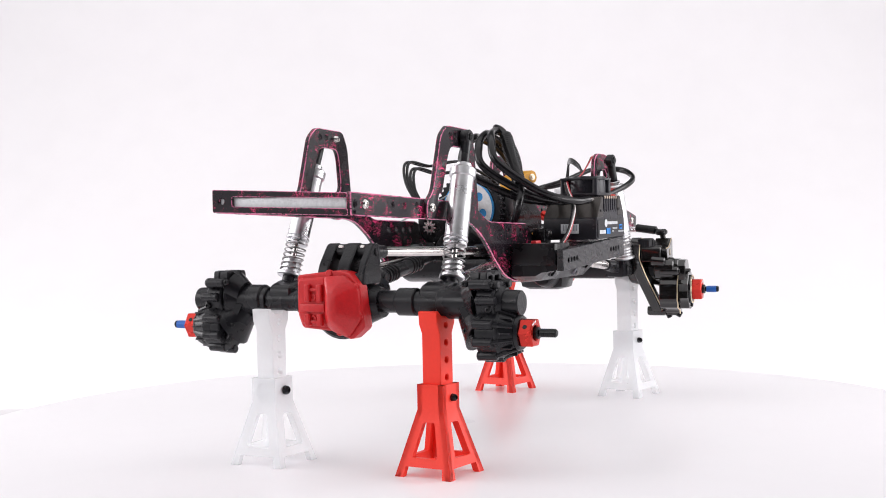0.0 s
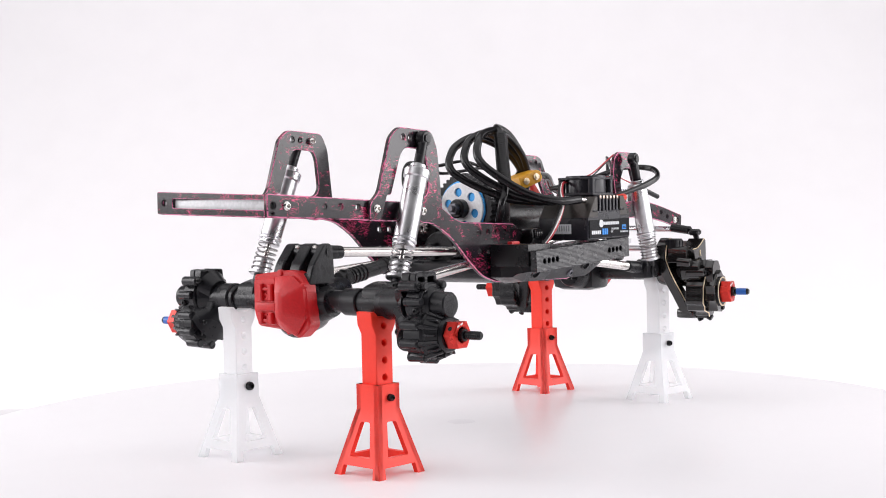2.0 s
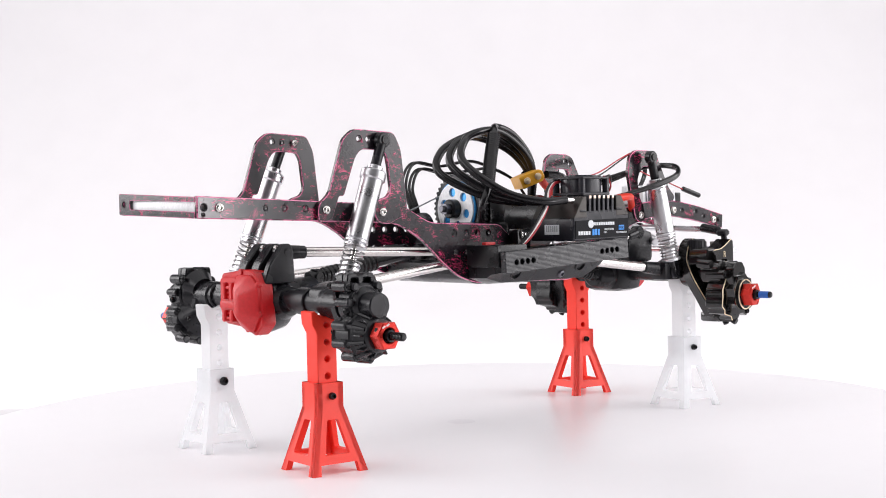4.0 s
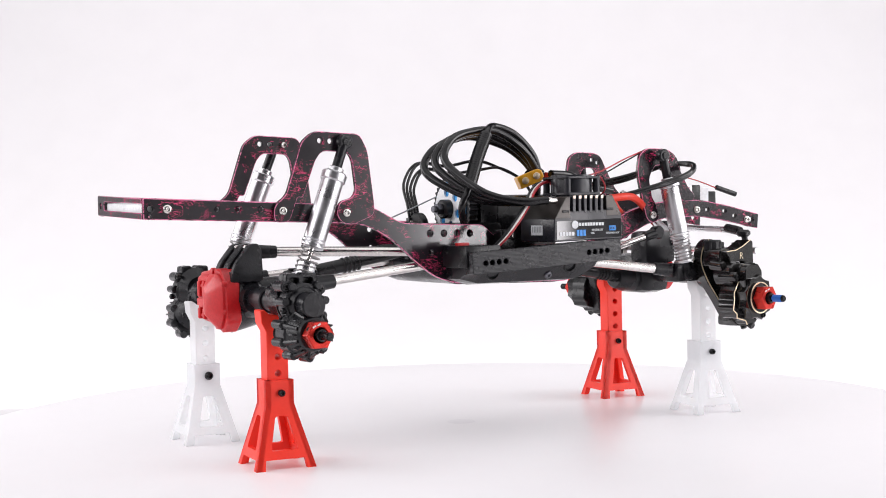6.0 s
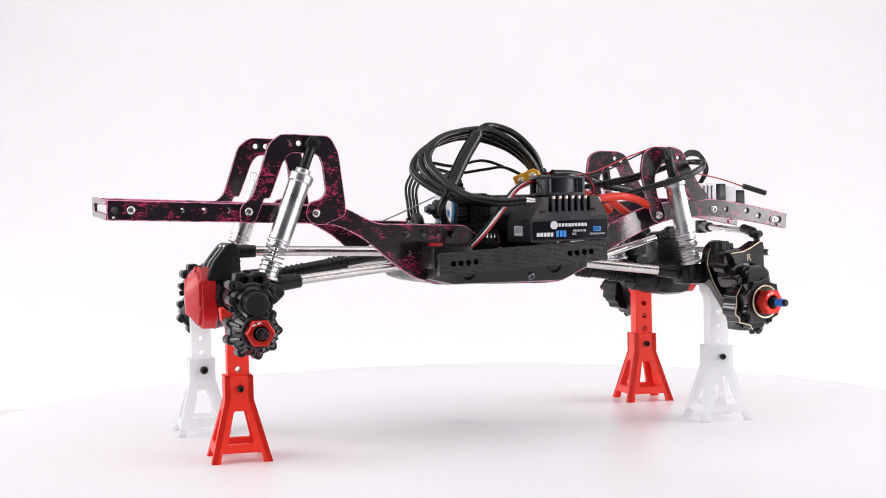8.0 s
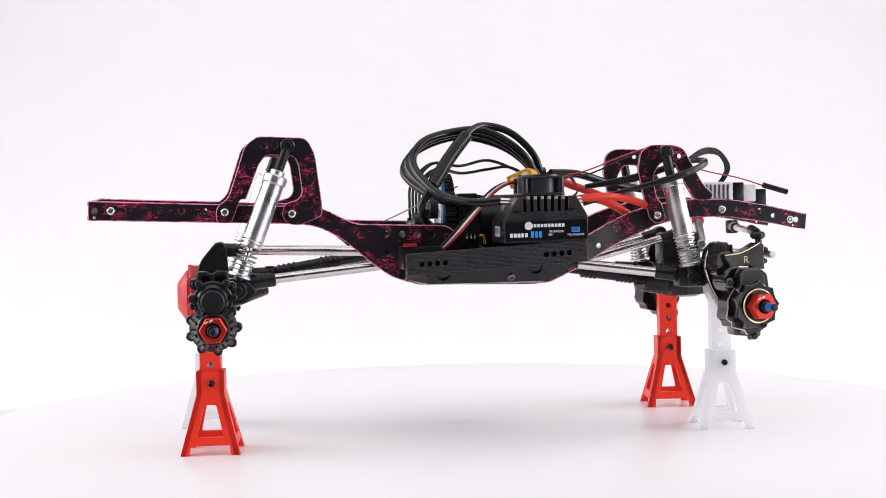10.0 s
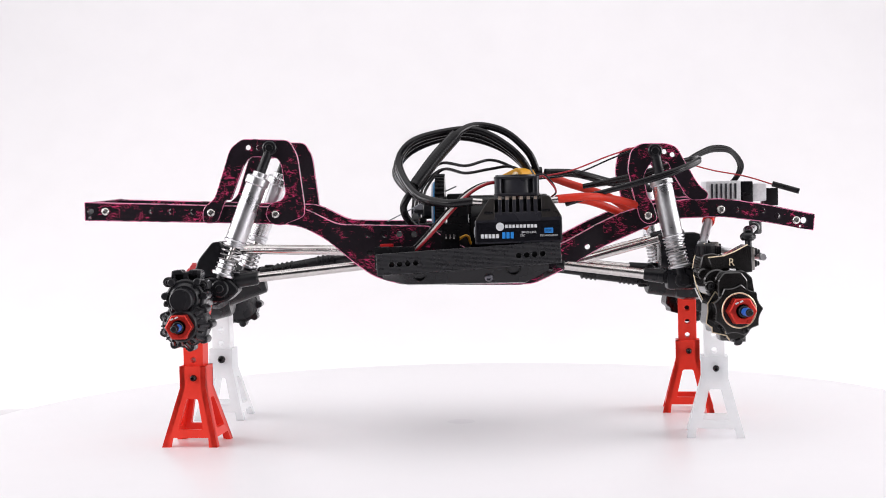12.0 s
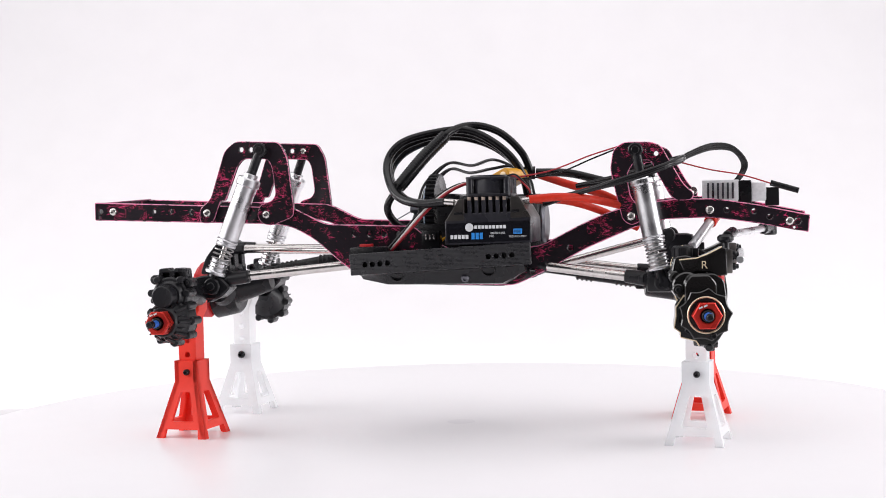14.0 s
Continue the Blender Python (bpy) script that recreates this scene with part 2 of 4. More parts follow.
def bolt(parent, p, d, r=2.6, h=1.6, material=None, name="bolt"):
    """A button-head screw with a hex socket, head pointing along d."""
    bm = bmesh.new()
    p, d = Vector(p), Vector(d).normalized()
    m = Matrix.Translation(p) @ d.to_track_quat("Z", "Y").to_matrix().to_4x4()
    lathe(bm, [(-1.5, r * 0.9), (0, r), (h * 0.5, r * 0.95), (h * 0.85, r * 0.75), (h, r * 0.5), (h * 0.99, r * 0.46), (h * 0.3, r * 0.44)], m, 12)
    return part(name, bm, material or STEEL, parent)


# ---- backdrop and turntable ----
def backdrop():
    bm = bmesh.new()
    prof = [(-2.6, -0.09), (0.7, -0.09)]
    prof += [(0.7 + 0.9 * math.sin(radians(a)), 0.81 - 0.9 * math.cos(radians(a))) for a in range(6, 91, 6)] + [(1.6, 3.2)]
    rows = [[bm.verts.new((x, y, z)) for x in (-3.2, 3.2)] for y, z in prof]
    for a, b in zip(rows, rows[1:]):
        bm.faces.new((a[0], a[1], b[1], b[0]))
    geom = bmesh.ops.extrude_face_region(bm, geom=list(bm.faces))["geom"]
    bmesh.ops.translate(bm, vec=(0, 0.0, -0.012), verts=[g for g in geom if isinstance(g, bmesh.types.BMVert)])
    bmesh.ops.recalc_face_normals(bm, faces=bm.faces)
    me = bpy.data.meshes.new("backdrop")
    bm.to_mesh(me)
    bm.free()
    for p in me.polygons:
        p.use_smooth = True
    me.materials.append(PAPER)
    return tagged(new("backdrop", me), "seamless white paper studio backdrop sweeping up behind turntable", "backdrop", kind="structure")


def turntable():
    t = thing("turntable", (0, 0, -90), "round glossy white display turntable", "turntable")
    bm = bmesh.new()
    lathe(bm, [(-16, 326), (-14, 330), (-3, 332), (-0.8, 331), (0, 329)], Matrix(), 160)
    part("disc", bm, TABLE, t)
    single("centre_mark", TABLE2, t, lathe, [(-1, 9), (0.04, 9), (0.1, 8.4)], Matrix(), 28, label="small round mark at the centre of the disc")
    single("foot", PAPER, t, lathe, [(-90, 180), (-86, 184), (-20, 170), (-16, 170)], Matrix(), 48)
    return t


backdrop()
# Unseen dark wall, added so that black faces turned to the camera reflect little.
bm = bmesh.new()
box(bm, (0, 0, 0), (5.2, 0.1, 2.6), bevel=0.01)
me = bpy.data.meshes.new("added_dark_wall")
bm.to_mesh(me)
bm.free()
me.materials.append(WALL)
DARK_WALL = tagged(new("added_dark_wall", me), "unseen dark grey wall added behind the camera to darken reflections", "wall", kind="structure")
DARK_WALL.location = (0, -2.5, 1.21)
TABLE_OB = turntable()


# ---- jack stands ----
def jack_stand(x, y, turn, top, material, label):
    s = thing("jack_stand", (x, y, 0), label, "jack stand", "jack stands under the axles")
    spin = Matrix.Translation((x, y, 0)) @ Matrix.Rotation(radians(turn), 4, "Z")
    lo, hi, zl, zh = 15.4, 7.9, 5.4, 34.0      # half widths of the flared base
    bm = bmesh.new()
    th = 3.0
    for q in range(4):
        face = bmesh.new()
        slope = (lo - hi) / (zh - zl)
        f = lo + slope * zl
        out = [(-f, 0), (-f + 5, 0), (-lo + 4.4, zl), (lo - 4.4, zl), (f - 5, 0), (f, 0), (hi, zh), (hi, 47), (-hi, 47), (-hi, zh)]
        win = fillet([(-7.6, zl + 4.6), (7.6, zl + 4.6), (3.4, zh - 6.2), (-3.4, zh - 6.2)], 1.2, 2)
        plate(face, [Vector(p) for p in out], [win], "y", 0, th)
        for v in face.verts:
            v.co.y += -lo + (min(v.co.z, zh) - zl) * slope
        bmesh.ops.transform(face, matrix=Matrix.Rotation(radians(90 * q), 4, "Z"), verts=face.verts)
        me = bpy.data.meshes.new("tmp")
        face.to_mesh(me)
        face.free()
        bm.from_mesh(me)
        bpy.data.meshes.remove(me)
    bmesh.ops.remove_doubles(bm, verts=bm.verts, dist=0.02)
    bmesh.ops.transform(bm, matrix=spin, verts=bm.verts)
    part("base", bm, FROST_FADED if material is FROST else material, s)
    bm = bmesh.new()
    zt = top
    prof = [(-6, 34), (6, 34), (6, zt - 11), (8.6, zt - 6), (9.2, zt + 0.8), (6.8, zt + 1), (3.6, zt - 1.8), (-3.6, zt - 1.8), (-6.8, zt + 1), (-9.2, zt + 0.8), (-8.6, zt - 6), (-6, zt - 11)]
    plate(bm, [Vector(p) for p in prof], [ring2((0, z), 1.7, 14) for z in (50.5, 59.5, 68.5, 77.5)], "y", -5.6, 5.6, 0.4)
    bmesh.ops.transform(bm, matrix=spin, verts=bm.verts)
    part("column", bm, material, s)
    bolt(s, spin @ Vector((0.8, -8.2, 40)), spin.to_3x3() @ Vector((0, -1, 0)), 2.6 if x < 0 and material is FROST else 2.0, 2.6, SATIN, "locking_screw")
    return s


STANDS = [
    jack_stand(-157.5, -65, -5, 84, REDP, "bright red plastic jack stand under the rear axle"),
    jack_stand(-161, 36, -3, 84, FROST, "frosted clear plastic jack stand under the rear axle"),
    jack_stand(152, 37, -8, 86, REDP, "bright red plastic jack stand under the front axle"),
    jack_stand(153, -61, -8, 88, FROST, "frosted clear plastic jack stand under the front axle"),
]

# ---- the chassis ----
YC = -16.0                                    # middle of the frame
CH = thing("crawler_chassis", (0, YC, 84), "black and pink radio-controlled crawler chassis without wheels or body", "model vehicle")


def ybend(x):
    """The frame draws in towards the front."""
    t = min(max((x - 55) / 55, 0), 1)
    return 8.5 * t * t * (3 - 2 * t)


def lean(y):
    """The sprung frame leans a little."""
    return (y + 54) * 0.031


def rail(side):
    top = [(-225.5, 146.5), (-92, 140.5), (-71, 129.8), (-15, 127.8), (-9, 122), (10, 112), (62, 114.5), (85, 126.3), (102, 133.7), (119, 138), (142, 140.6), (165, 140.1), (188, 136.2), (217.5, 129.6)]
    low = [(216.5, 119.6), (188, 125.2), (162, 129.1), (135, 128.6), (119, 124.9), (88, 112), (65, 99.6), (46, 91), (-36, 93), (-50, 97.5), (-62, 106.3), (-78, 120.3), (-92, 128.2), (-103, 130.4), (-225.5, 135)]
    holes = [((-221.5, 140.6), 1.7), ((-222, 136.8), 0.8), ((-184.5, 139.8), 1.2), ((-172.5, 139.6), 1.4), ((-159, 139.2), 1.6), ((-52.5, 123.4), 1.8), ((-43, 123.2), 1.8), ((-34, 123), 1.8), ((-25, 122.8), 1.8),
             ((-52, 112), 1.4), ((-43, 112), 1.4), ((79.5, 112.9), 1.7), ((57, 99.5), 1.5), ((170.5, 133.4), 1.4), ((186, 132.3), 1.5), ((195, 128.9), 1.5), ((210.5, 126), 1.9), ((208.5, 122.4), 0.8)]
    bm = bmesh.new()
    plate(bm, fillet([*top, *low], 5, 3, (0, 13, 14, 28)), [ring2(c, r, 12) for c, r in holes], "y", -1.4, 1.4, 0.55, 1)
    for v in bm.verts:
        v.co.y = YC + side * (38.2 + v.co.y - ybend(v.co.x))
        v.co.z += lean(v.co.y)
    ob = part("frame_rail", bm, (PAINT, WORN), CH, "black frame rail with pink worn-paint streaks")
    for x, z in ((-212.5, 140.3), (161, 133.8), (206, 126.4), (149.5, 143.6)):
        bolt(ob, (x, YC + side * (39.6 + (2.6 if z > 143 else 0) - ybend(x)), z + (1.2 + 1.2 * side)), (0, side, 0))
    return ob


for side in (-1, 1):
    rail(side)


def rear_tower(side):
    out = [(-152, 132), (-143, 132), (-137.6, 146), (-134.5, 145.5), (-126, 167), (-122, 171.5), (-106, 170.8), (-103.5, 166), (-101.5, 149), (-104, 145), (-112, 143), (-114, 136), (-111, 131), (-104, 129.5), (-90, 135), (-89.8, 141), (-93.5, 172), (-98.5, 181.3), (-127, 182.6), (-134.5, 177), (-144.5, 147), (-152, 141)]
    bm = bmesh.new()
    plate(bm, fillet(out, 3.2, 3), [ring2(c, 1.6, 12) for c in ((-123.4, 177.2), (-117, 177))], "y", -1.4, 1.4, 0.42, 1)
    for v in bm.verts:
        v.co.x -= 0.6 if side < 0 else 2.0
        v.co.y = YC + side * (41.0 + v.co.y)
        v.co.z += lean(v.co.y)
    ob = part("shock_tower", bm, (PAINT, WORN), CH, "black arched shock tower plate with pink scratches")
    for x, z in ((-147.4, 138.2), (-108.4, 136.5)):
        bolt(ob, (x, YC + side * 42.4, z + (1.2 + 1.2 * side)), (0, side, 0))
    bolt(ob, (-110.3, YC + side * 39.6, 176.6 + (1.2 + 1.2 * side)), (0, -side, 0), 2.2, 3)
    return ob


def front_tower(side):
    out = [(111, 128.5), (116, 125.5), (122, 128), (119, 138.5), (116, 142), (113.5, 155), (118.5, 163.5), (128, 163.5), (130, 158), (138.5, 142.5), (142, 139.6), (151, 139.8), (152.5, 143.5), (146.5, 149), (138, 164), (134, 171.8), (128, 174.3), (112, 174.6), (106, 170.5), (104, 159), (107, 145)]
    bm = bmesh.new()
    plate(bm, fillet(out, 3.0, 3), [ring2(c, 1.5, 12) for c in ((126.2, 169.2), (131, 167.3))], "y", -1.4, 1.4, 0.42, 1)
    for v in bm.verts:
        v.co.y = YC + side * ((38 if side < 0 else 40) + v.co.y)
        v.co.z += lean(v.co.y) * 0.5
    ob = part("shock_tower", bm, (PAINT, WORN), CH, "black arched shock tower plate with pink scratches")
    bolt(ob, (115.8, YC + side * 39.7, 131), (0, side, 0))
    return ob


for side in (-1, 1):
    rear_tower(side)
    front_tower(side)


def shock(top, bot, cut):
    """A coil-over damper. cut: where along it cap, body, spring and lower end begin."""
    a, b = Vector(top), Vector(bot)
    at = lambda t: a.lerp(b, t)
    bm = bmesh.new()
    cyl(bm, at(cut[1]), at(cut[2]), cut[5], n=28, cham=0.5)
    cyl(bm, at(cut[2] - 0.01), at(cut[2] + cut[6]), 5.1, n=28, cham=0.5)
    ob = part("damper", bm, ALU, CH, "silver aluminium coil-over damper")
    bm = bmesh.new()
    cyl(bm, at(cut[0]), at(cut[1] + 0.012), cut[5] + 0.9, n=28, cham=0.9)
    cyl(bm, at(cut[0] - 0.03), at(cut[0] + 0.01), 4.4, n=20, cham=0.4)
    part("cap", bm, ALU, ob)
    bm = bmesh.new()
    d = (b - a).normalized()
    side = Vector((0, 1, 0))
    cyl(bm, a - side * 2.6, a + side * 2.6, 4.3, n=20, cham=0.7)
    cyl(bm, a + d * 1.5, at(cut[0]), 2.9, n=14)
    part("rod_end", bm, BLACK, ob, "black plastic rod end")
    bm = bmesh.new()
    out = -1 if a.y < YC else 1
    cyl(bm, a + side * out * 2.2, a + side * out * 3.4, 2.4, n=16, cham=0.3)
    cyl(bm, a + side * out * 3.3, a + side * out * 3.5, 1.2, n=6)
    part("pivot_screw", bm, SATIN, ob)
    bm = bmesh.new()
    for k, r in enumerate((6.7, 6.4)):
        t = cut[2] + 0.002 + k * 0.026
        cyl(bm, at(t), at(t + 0.018), r, n=26, cham=0.5)
    part("preload_collar", bm, ALU, ob)
    bm = bmesh.new()
    m = Matrix.Translation(at(cut[2] + 0.045)) @ d.to_track_quat("Z", "Y").to_matrix().to_4x4()
    span = (b - a).length * (cut[3] - cut[2] - 0.045)
    turns = cut[4]
    pts = [m @ Vector((5.75 * math.cos(6.28318 * turns * i / (16 * turns)), 5.75 * math.sin(6.28318 * turns * i / (16 * turns)), span * i / (16 * turns))) for i in range(16 * turns + 1)]
    tube(bm, pts, 0.46, n=6, smooth=False)
    part("spring", bm, SPRING, ob, "thin steel coil spring")
    single("piston_rod", STEEL, ob, cyl, at(cut[2]), at(0.95), 1.5, n=12)
    bm = bmesh.new()
    cyl(bm, at(cut[3] - cut[7]), at(cut[3] + 0.01), 5.2, n=26, cham=0.5)
    cyl(bm, at(cut[3] - 0.004), at(cut[3] + 0.02), 6.9, n=26, cham=0.5)
    part("spring_cup", bm, ALU, ob)
    bm = bmesh.new()
    cyl(bm, at(cut[3] + 0.015), b, 3.4, n=14)
    cyl(bm, b - side * 3, b + side * 3, 4.6, n=18, cham=0.8)
    part("lower_end", bm, BLACK, ob, "black plastic rod end")
    return ob


REAR_CUT, FRONT_CUT = (0.2, 0.25, 0.635, 0.862, 6, 6.3, 0.045, 0.085), (0.22, 0.26, 0.655, 0.885, 7, 6.0, 0.1, 0.105)
shock((-110.3, -61.5, 176.4), (-144, -66, 90), REAR_CUT)
shock((-112.5, 31, 179), (-147, 36, 91), REAR_CUT)
shock((119.6, -62, 169.4), (134, -67.5, 92.5), FRONT_CUT)
shock((119.6, 27, 170), (134, 34, 92.5), FRONT_CUT)


# ---- cross members ----
bm = bmesh.new()
plate(bm, fillet([(-54, 135), (25, 136), (25, 147.6), (-54, 146), (-54, 143.4), (13, 144), (13, 139.2), (-54, 138.4)], 1.0, 2), [ring2((19.5, 141.8), 1.8)], "x", -226, -223.5, 0.3, 1)
for v in bm.verts:
    v.co.z += lean(v.co.y) * 0.7
part("rear_cross_member", bm, (PAINT, WORN), CH, "black slotted rear cross member with pink wear")
single("cross_bar", WHITEM, CH, box, (-219.2, -15.5, 141.4), (10, 73, 6.4), bevel=0.6, label="pale grey spacer bar between the rails")


# ---- rear axle ----
def knob_ring(bm, c, r, n, size, y0, y1, start=0.0):
    for i in range(n):
        a = start + 6.28318531 * i / n
        cyl(bm, (c[0] + r * math.cos(a), y0, c[1] + r * math.sin(a)), (c[0] + r * math.cos(a), y1, c[1] + r * math.sin(a)), size, n=10, cham=0.4)


def rear_portal(parent, s, y0):
    """Portal gear box; s is its outward side along y, y0 its inner face."""
    w = lambda d: y0 + s * d
    hx, hz = -155, 74.2
    bm = bmesh.new()
    cyl(bm, (hx, w(-1), hz), (hx, w(11), hz), 13.2, n=30, cham=0.8)
    cyl(bm, (hx, w(10.8), hz), (hx, w(18.6), hz), 12.4, 9.4, n=30)
    cyl(bm, (hx, w(18.4), hz), (hx, w(20.6), hz), 9.4, 8.8, n=30, cham=0.5)
    cyl(bm, (hx, w(-1), hz + 15), (hx, w(9), hz + 15), 11.2, n=28, cham=0.9)
    cyl(bm, (hx, w(8.8), hz + 15), (hx, w(12), hz + 15), 9.2, 8.0, n=28, cham=0.4)
    cyl(bm, (hx, w(11), hz + 14.8), (hx, w(20.4), hz + 14.8), 6.9, 6.6, n=28, cham=0.6)
    for i in range(9):
        a = 2.78 + 6.28318531 * i / 9
        c, q = math.cos(a), math.sin(a)
        cyl(bm, (hx + 13.6 * c, w(-1.5), hz + 13.6 * q), (hx + 13.6 * c, w(9.5), hz + 13.6 * q), 2.5, 2.2, n=12, cham=0.5)
        cyl(bm, (hx + 13.0 * c, w(9), hz + 13.0 * q), (hx + 9.6 * c, w(18.8), hz + 9.6 * q), 1.6, 1.0, n=8)
        box(bm, (hx + 11.2 * c, w(5), hz + 11.2 * q), (6.4, 9, 5.2), Matrix.Rotation(-a, 4, "Y"), 0.7)
    for i in range(9):
        a = 3.13 + 6.28318531 * i / 9
        box(bm, (hx + 10.4 * math.cos(a), w(14.2), hz + 10.4 * math.sin(a)), (3.2, 8, 0.9), Matrix.Rotation(-a, 4, "Y"), 0.25)
    for a, r in ((8, 11.4), (52, 12.0), (128, 12.0), (172, 11.4)):
        cx, cz = hx + r * math.cos(radians(a)), hz + 15 + r * math.sin(radians(a))
        cyl(bm, (cx, w(0), cz), (cx, w(11), cz), 2.5, 2.2, n=12, cham=0.5)
        box(bm, ((cx + hx) / 2, w(5), (cz + hz + 15) / 2), (9, 9, 3), Matrix.Rotation(-radians(a), 4, "Y"), 0.6)
    cyl(bm, (hx + 2, w(-26), hz + 14.6), (hx + 2, w(-8), hz + 14.8), 7.4, 7.9, n=28, cham=0.5)
    cyl(bm, (hx + 2, w(-14), hz + 14.8), (hx + 2, w(-12.6), hz + 14.8), 8.3, n=28, cham=0.4)
    cyl(bm, (hx + 2, w(-8.3), hz + 14.8), (hx, w(-0.5), hz + 15), 7.9, 11.2, n=28)
    cyl(bm, (hx + 2, w(-12), hz + 9), (hx, w(-0.6), hz + 1), 5.5, 13.4, n=28)
    for x1 in (-7, 6):
        plate(bm, fillet([(w(-13), hz + 13), (w(-1), hz - 8), (w(0), hz + 14)], 1, 2), [], "x", hx + x1, hx + x1 + 1.8, 0.4)
    part("portal_box", bm, BLACK, parent, "black ribbed portal gear box")
    bm = bmesh.new()
    bracket = fillet([(hx - 9, hz + 22), (hx + 9.5, hz + 22), (hx + 8.6, hz + 31), (hx + 2, hz + 31.4), (hx + 1, hz + 30), (hx - 2, hz + 30), (hx - 3, hz + 31.4), (hx - 8.4, hz + 31)], 1.2, 2)
    plate(bm, bracket, [fillet([(hx - 6.6, hz + 24.6), (hx - 1.6, hz + 24.6), (hx - 1.6, hz + 28.6), (hx - 6.2, hz + 28.6)], 0.6, 2), fillet([(hx + 1.4, hz + 24.6), (hx + 6.8, hz + 24.6), (hx + 6.2, hz + 28.6), (hx + 1.4, hz + 28.6)], 0.6, 2)], "y", *sorted((w(1), w(5))), 0.5)
    plate(bm, bracket, [], "y", *sorted((w(-5), w(1.2))), 0.8)
    cyl(bm, (hx, w(-10), hz + 18), (hx, w(-3), hz + 20.4), 7, 10.4, n=24)
    cyl(bm, (hx - 10, w(-4), hz + 24.5), (hx - 10, w(8), hz + 24.5), 2.9, n=14, cham=0.6)
    cyl(bm, (hx + 10.4, w(-3), hz + 22.5), (hx + 10.4, w(7), hz + 22.5), 2.9, n=14, cham=0.6)
    part("top_bracket", bm, BLACK, parent, "black moulded bracket with two windows")
    for x1, z1 in ((-10, 24.5), (10.4, 22.5)):
        bolt(parent, (hx + x1, w(8 if x1 < 0 else 7), hz + z1), (0, s, 0), 1.6, 1.0, SATIN, "cover_screw")
    for d, z in ((-7, 1), (-6, 25), (7, 12)):
        bolt(parent, (hx - (9 if z < 5 else 11.6), w(d), hz + z), (-1, 0, 0.1), 1.8, 1.2, SATIN, "flange_screw")
    return hx, hz


def hub(parent, x, z, y0, s, blue, turn=None):
    """Wheel hex, stub axle and its thread; turn steers them."""
    def put(name, bm, material, label=""):
        if turn:
            bmesh.ops.transform(bm, matrix=turn, verts=bm.verts)
        part(name, bm, material, parent, label)

    bm = bmesh.new()
    plate(bm, ring2((x, z), 7.7 if x < 0 else 8.1, 6), [ring2((x, z), 3.9, 20)], "y", min(y0, y0 + s * 7), max(y0, y0 + s * 7), 0.5)
    put("wheel_hex", bm, REDA, "red anodised wheel hex")
    bm = bmesh.new()
    for k in range(2):
        box(bm, (x - 3.6 + 2.6 * k, y0 + s * 7.05, z + 4.6 + 0.9 * k), (2.0, 0.2, 0.9), Matrix.Rotation(radians(-25), 4, "Y"))
    put("printed_bar", bm, INK, "small white printed bars")
    # Black discs on two flats stand for the shaded cross-pin holes.
    for a in (150, 330):
        d = Vector((math.cos(radians(a)), 0, math.sin(radians(a))))
        c = Vector((x, y0 + s * 3.4, z))
        bm = bmesh.new()
        cyl(bm, c + d * 6.0, c + d * 6.75, 1.2, n=10)
        put("dark_pin_disc", bm, SATIN)
    bm = bmesh.new()
    cyl(bm, (x, y0 - s, z), (x, y0 + s * 9, z), 3.2, n=16, cham=0.4)
    cyl(bm, (x, y0 + s * 9, z), (x, y0 + s * 18.5, z), 1.95, n=14, cham=0.5)
    for k in range(7):
        cyl(bm, (x, y0 + s * (10 + 1.15 * k), z), (x, y0 + s * (10.6 + 1.15 * k), z), 2.2, n=14)
    put("stub_axle", bm, SATIN)
    if blue:
        bm = bmesh.new()
        side = 0.6 if x < 0 and s < 0 else 0.0
        cyl(bm, (x + side, y0 + s * blue, z), (x + side, y0 + s * (14 if side else 17), z), 2.3 - side * 0.3, n=14, cham=0.5)
        put("thread_tip", bm, THREAD, "blue thread-locked axle tip")


bm = bmesh.new()
AX, AZ = -153, 88.8
cyl(bm, (AX, -92, AZ), (AX, 68, AZ), 6.0, n=24)
cyl(bm, (AX, -52, AZ), (AX, -41, AZ), 7.4, n=24, cham=0.5)
cyl(bm, (AX, 8, AZ), (AX, 21, AZ), 8.0, 7.6, n=24, cham=0.8)
cyl(bm, (AX, -92, AZ), (AX, -66, AZ), 8.6, n=24, cham=0.8)
cyl(bm, (AX, 44, AZ), (AX, 68, AZ), 8.6, n=24, cham=0.8)
cyl(bm, (AX - 9, -9.5, AZ - 1.5), (AX + 8, -9.5, AZ - 1.5), 18.6, 15.5, n=30, cham=1.5)
cyl(bm, (AX, -31, AZ - 0.5), (AX, -24, AZ - 1), 8.0, 10.4, n=24)
cyl(bm, (AX, 13, AZ - 0.5), (AX, 6, AZ - 1), 8.0, 10.4, n=24)
cyl(bm, (AX + 4, -13, AZ), (AX + 30, -12, AZ + 5), 11, 7, n=22, cham=1)
for y in (-62, 32):
    plate(bm, fillet([(AX - 6, AZ - 5), (AX + 16, AZ - 4), (AX + 24, AZ + 3), (AX + 17, AZ + 10), (AX + 6, AZ + 11), (AX - 5, AZ + 8)], 3, 3), [], "y", y - 7, y + 7, 1.0)
    cyl(bm, (AX + 12, y - 9, AZ + 4), (AX + 12, y + 9, AZ + 4), 5.4, n=20, cham=0.9)
    cyl(bm, (AX + 12, y - 10, AZ + 4), (AX + 12, y + 10, AZ + 4), 2.6, n=12, cham=0.4)
    cyl(bm, (AX + 18, y, AZ + 7.6), (AX + 34, y, AZ + 9.6), 4.4, 4.0, n=16, cham=0.8)
REAR = part("rear_axle", bm, BLACK, CH, "black plastic rear axle housing")
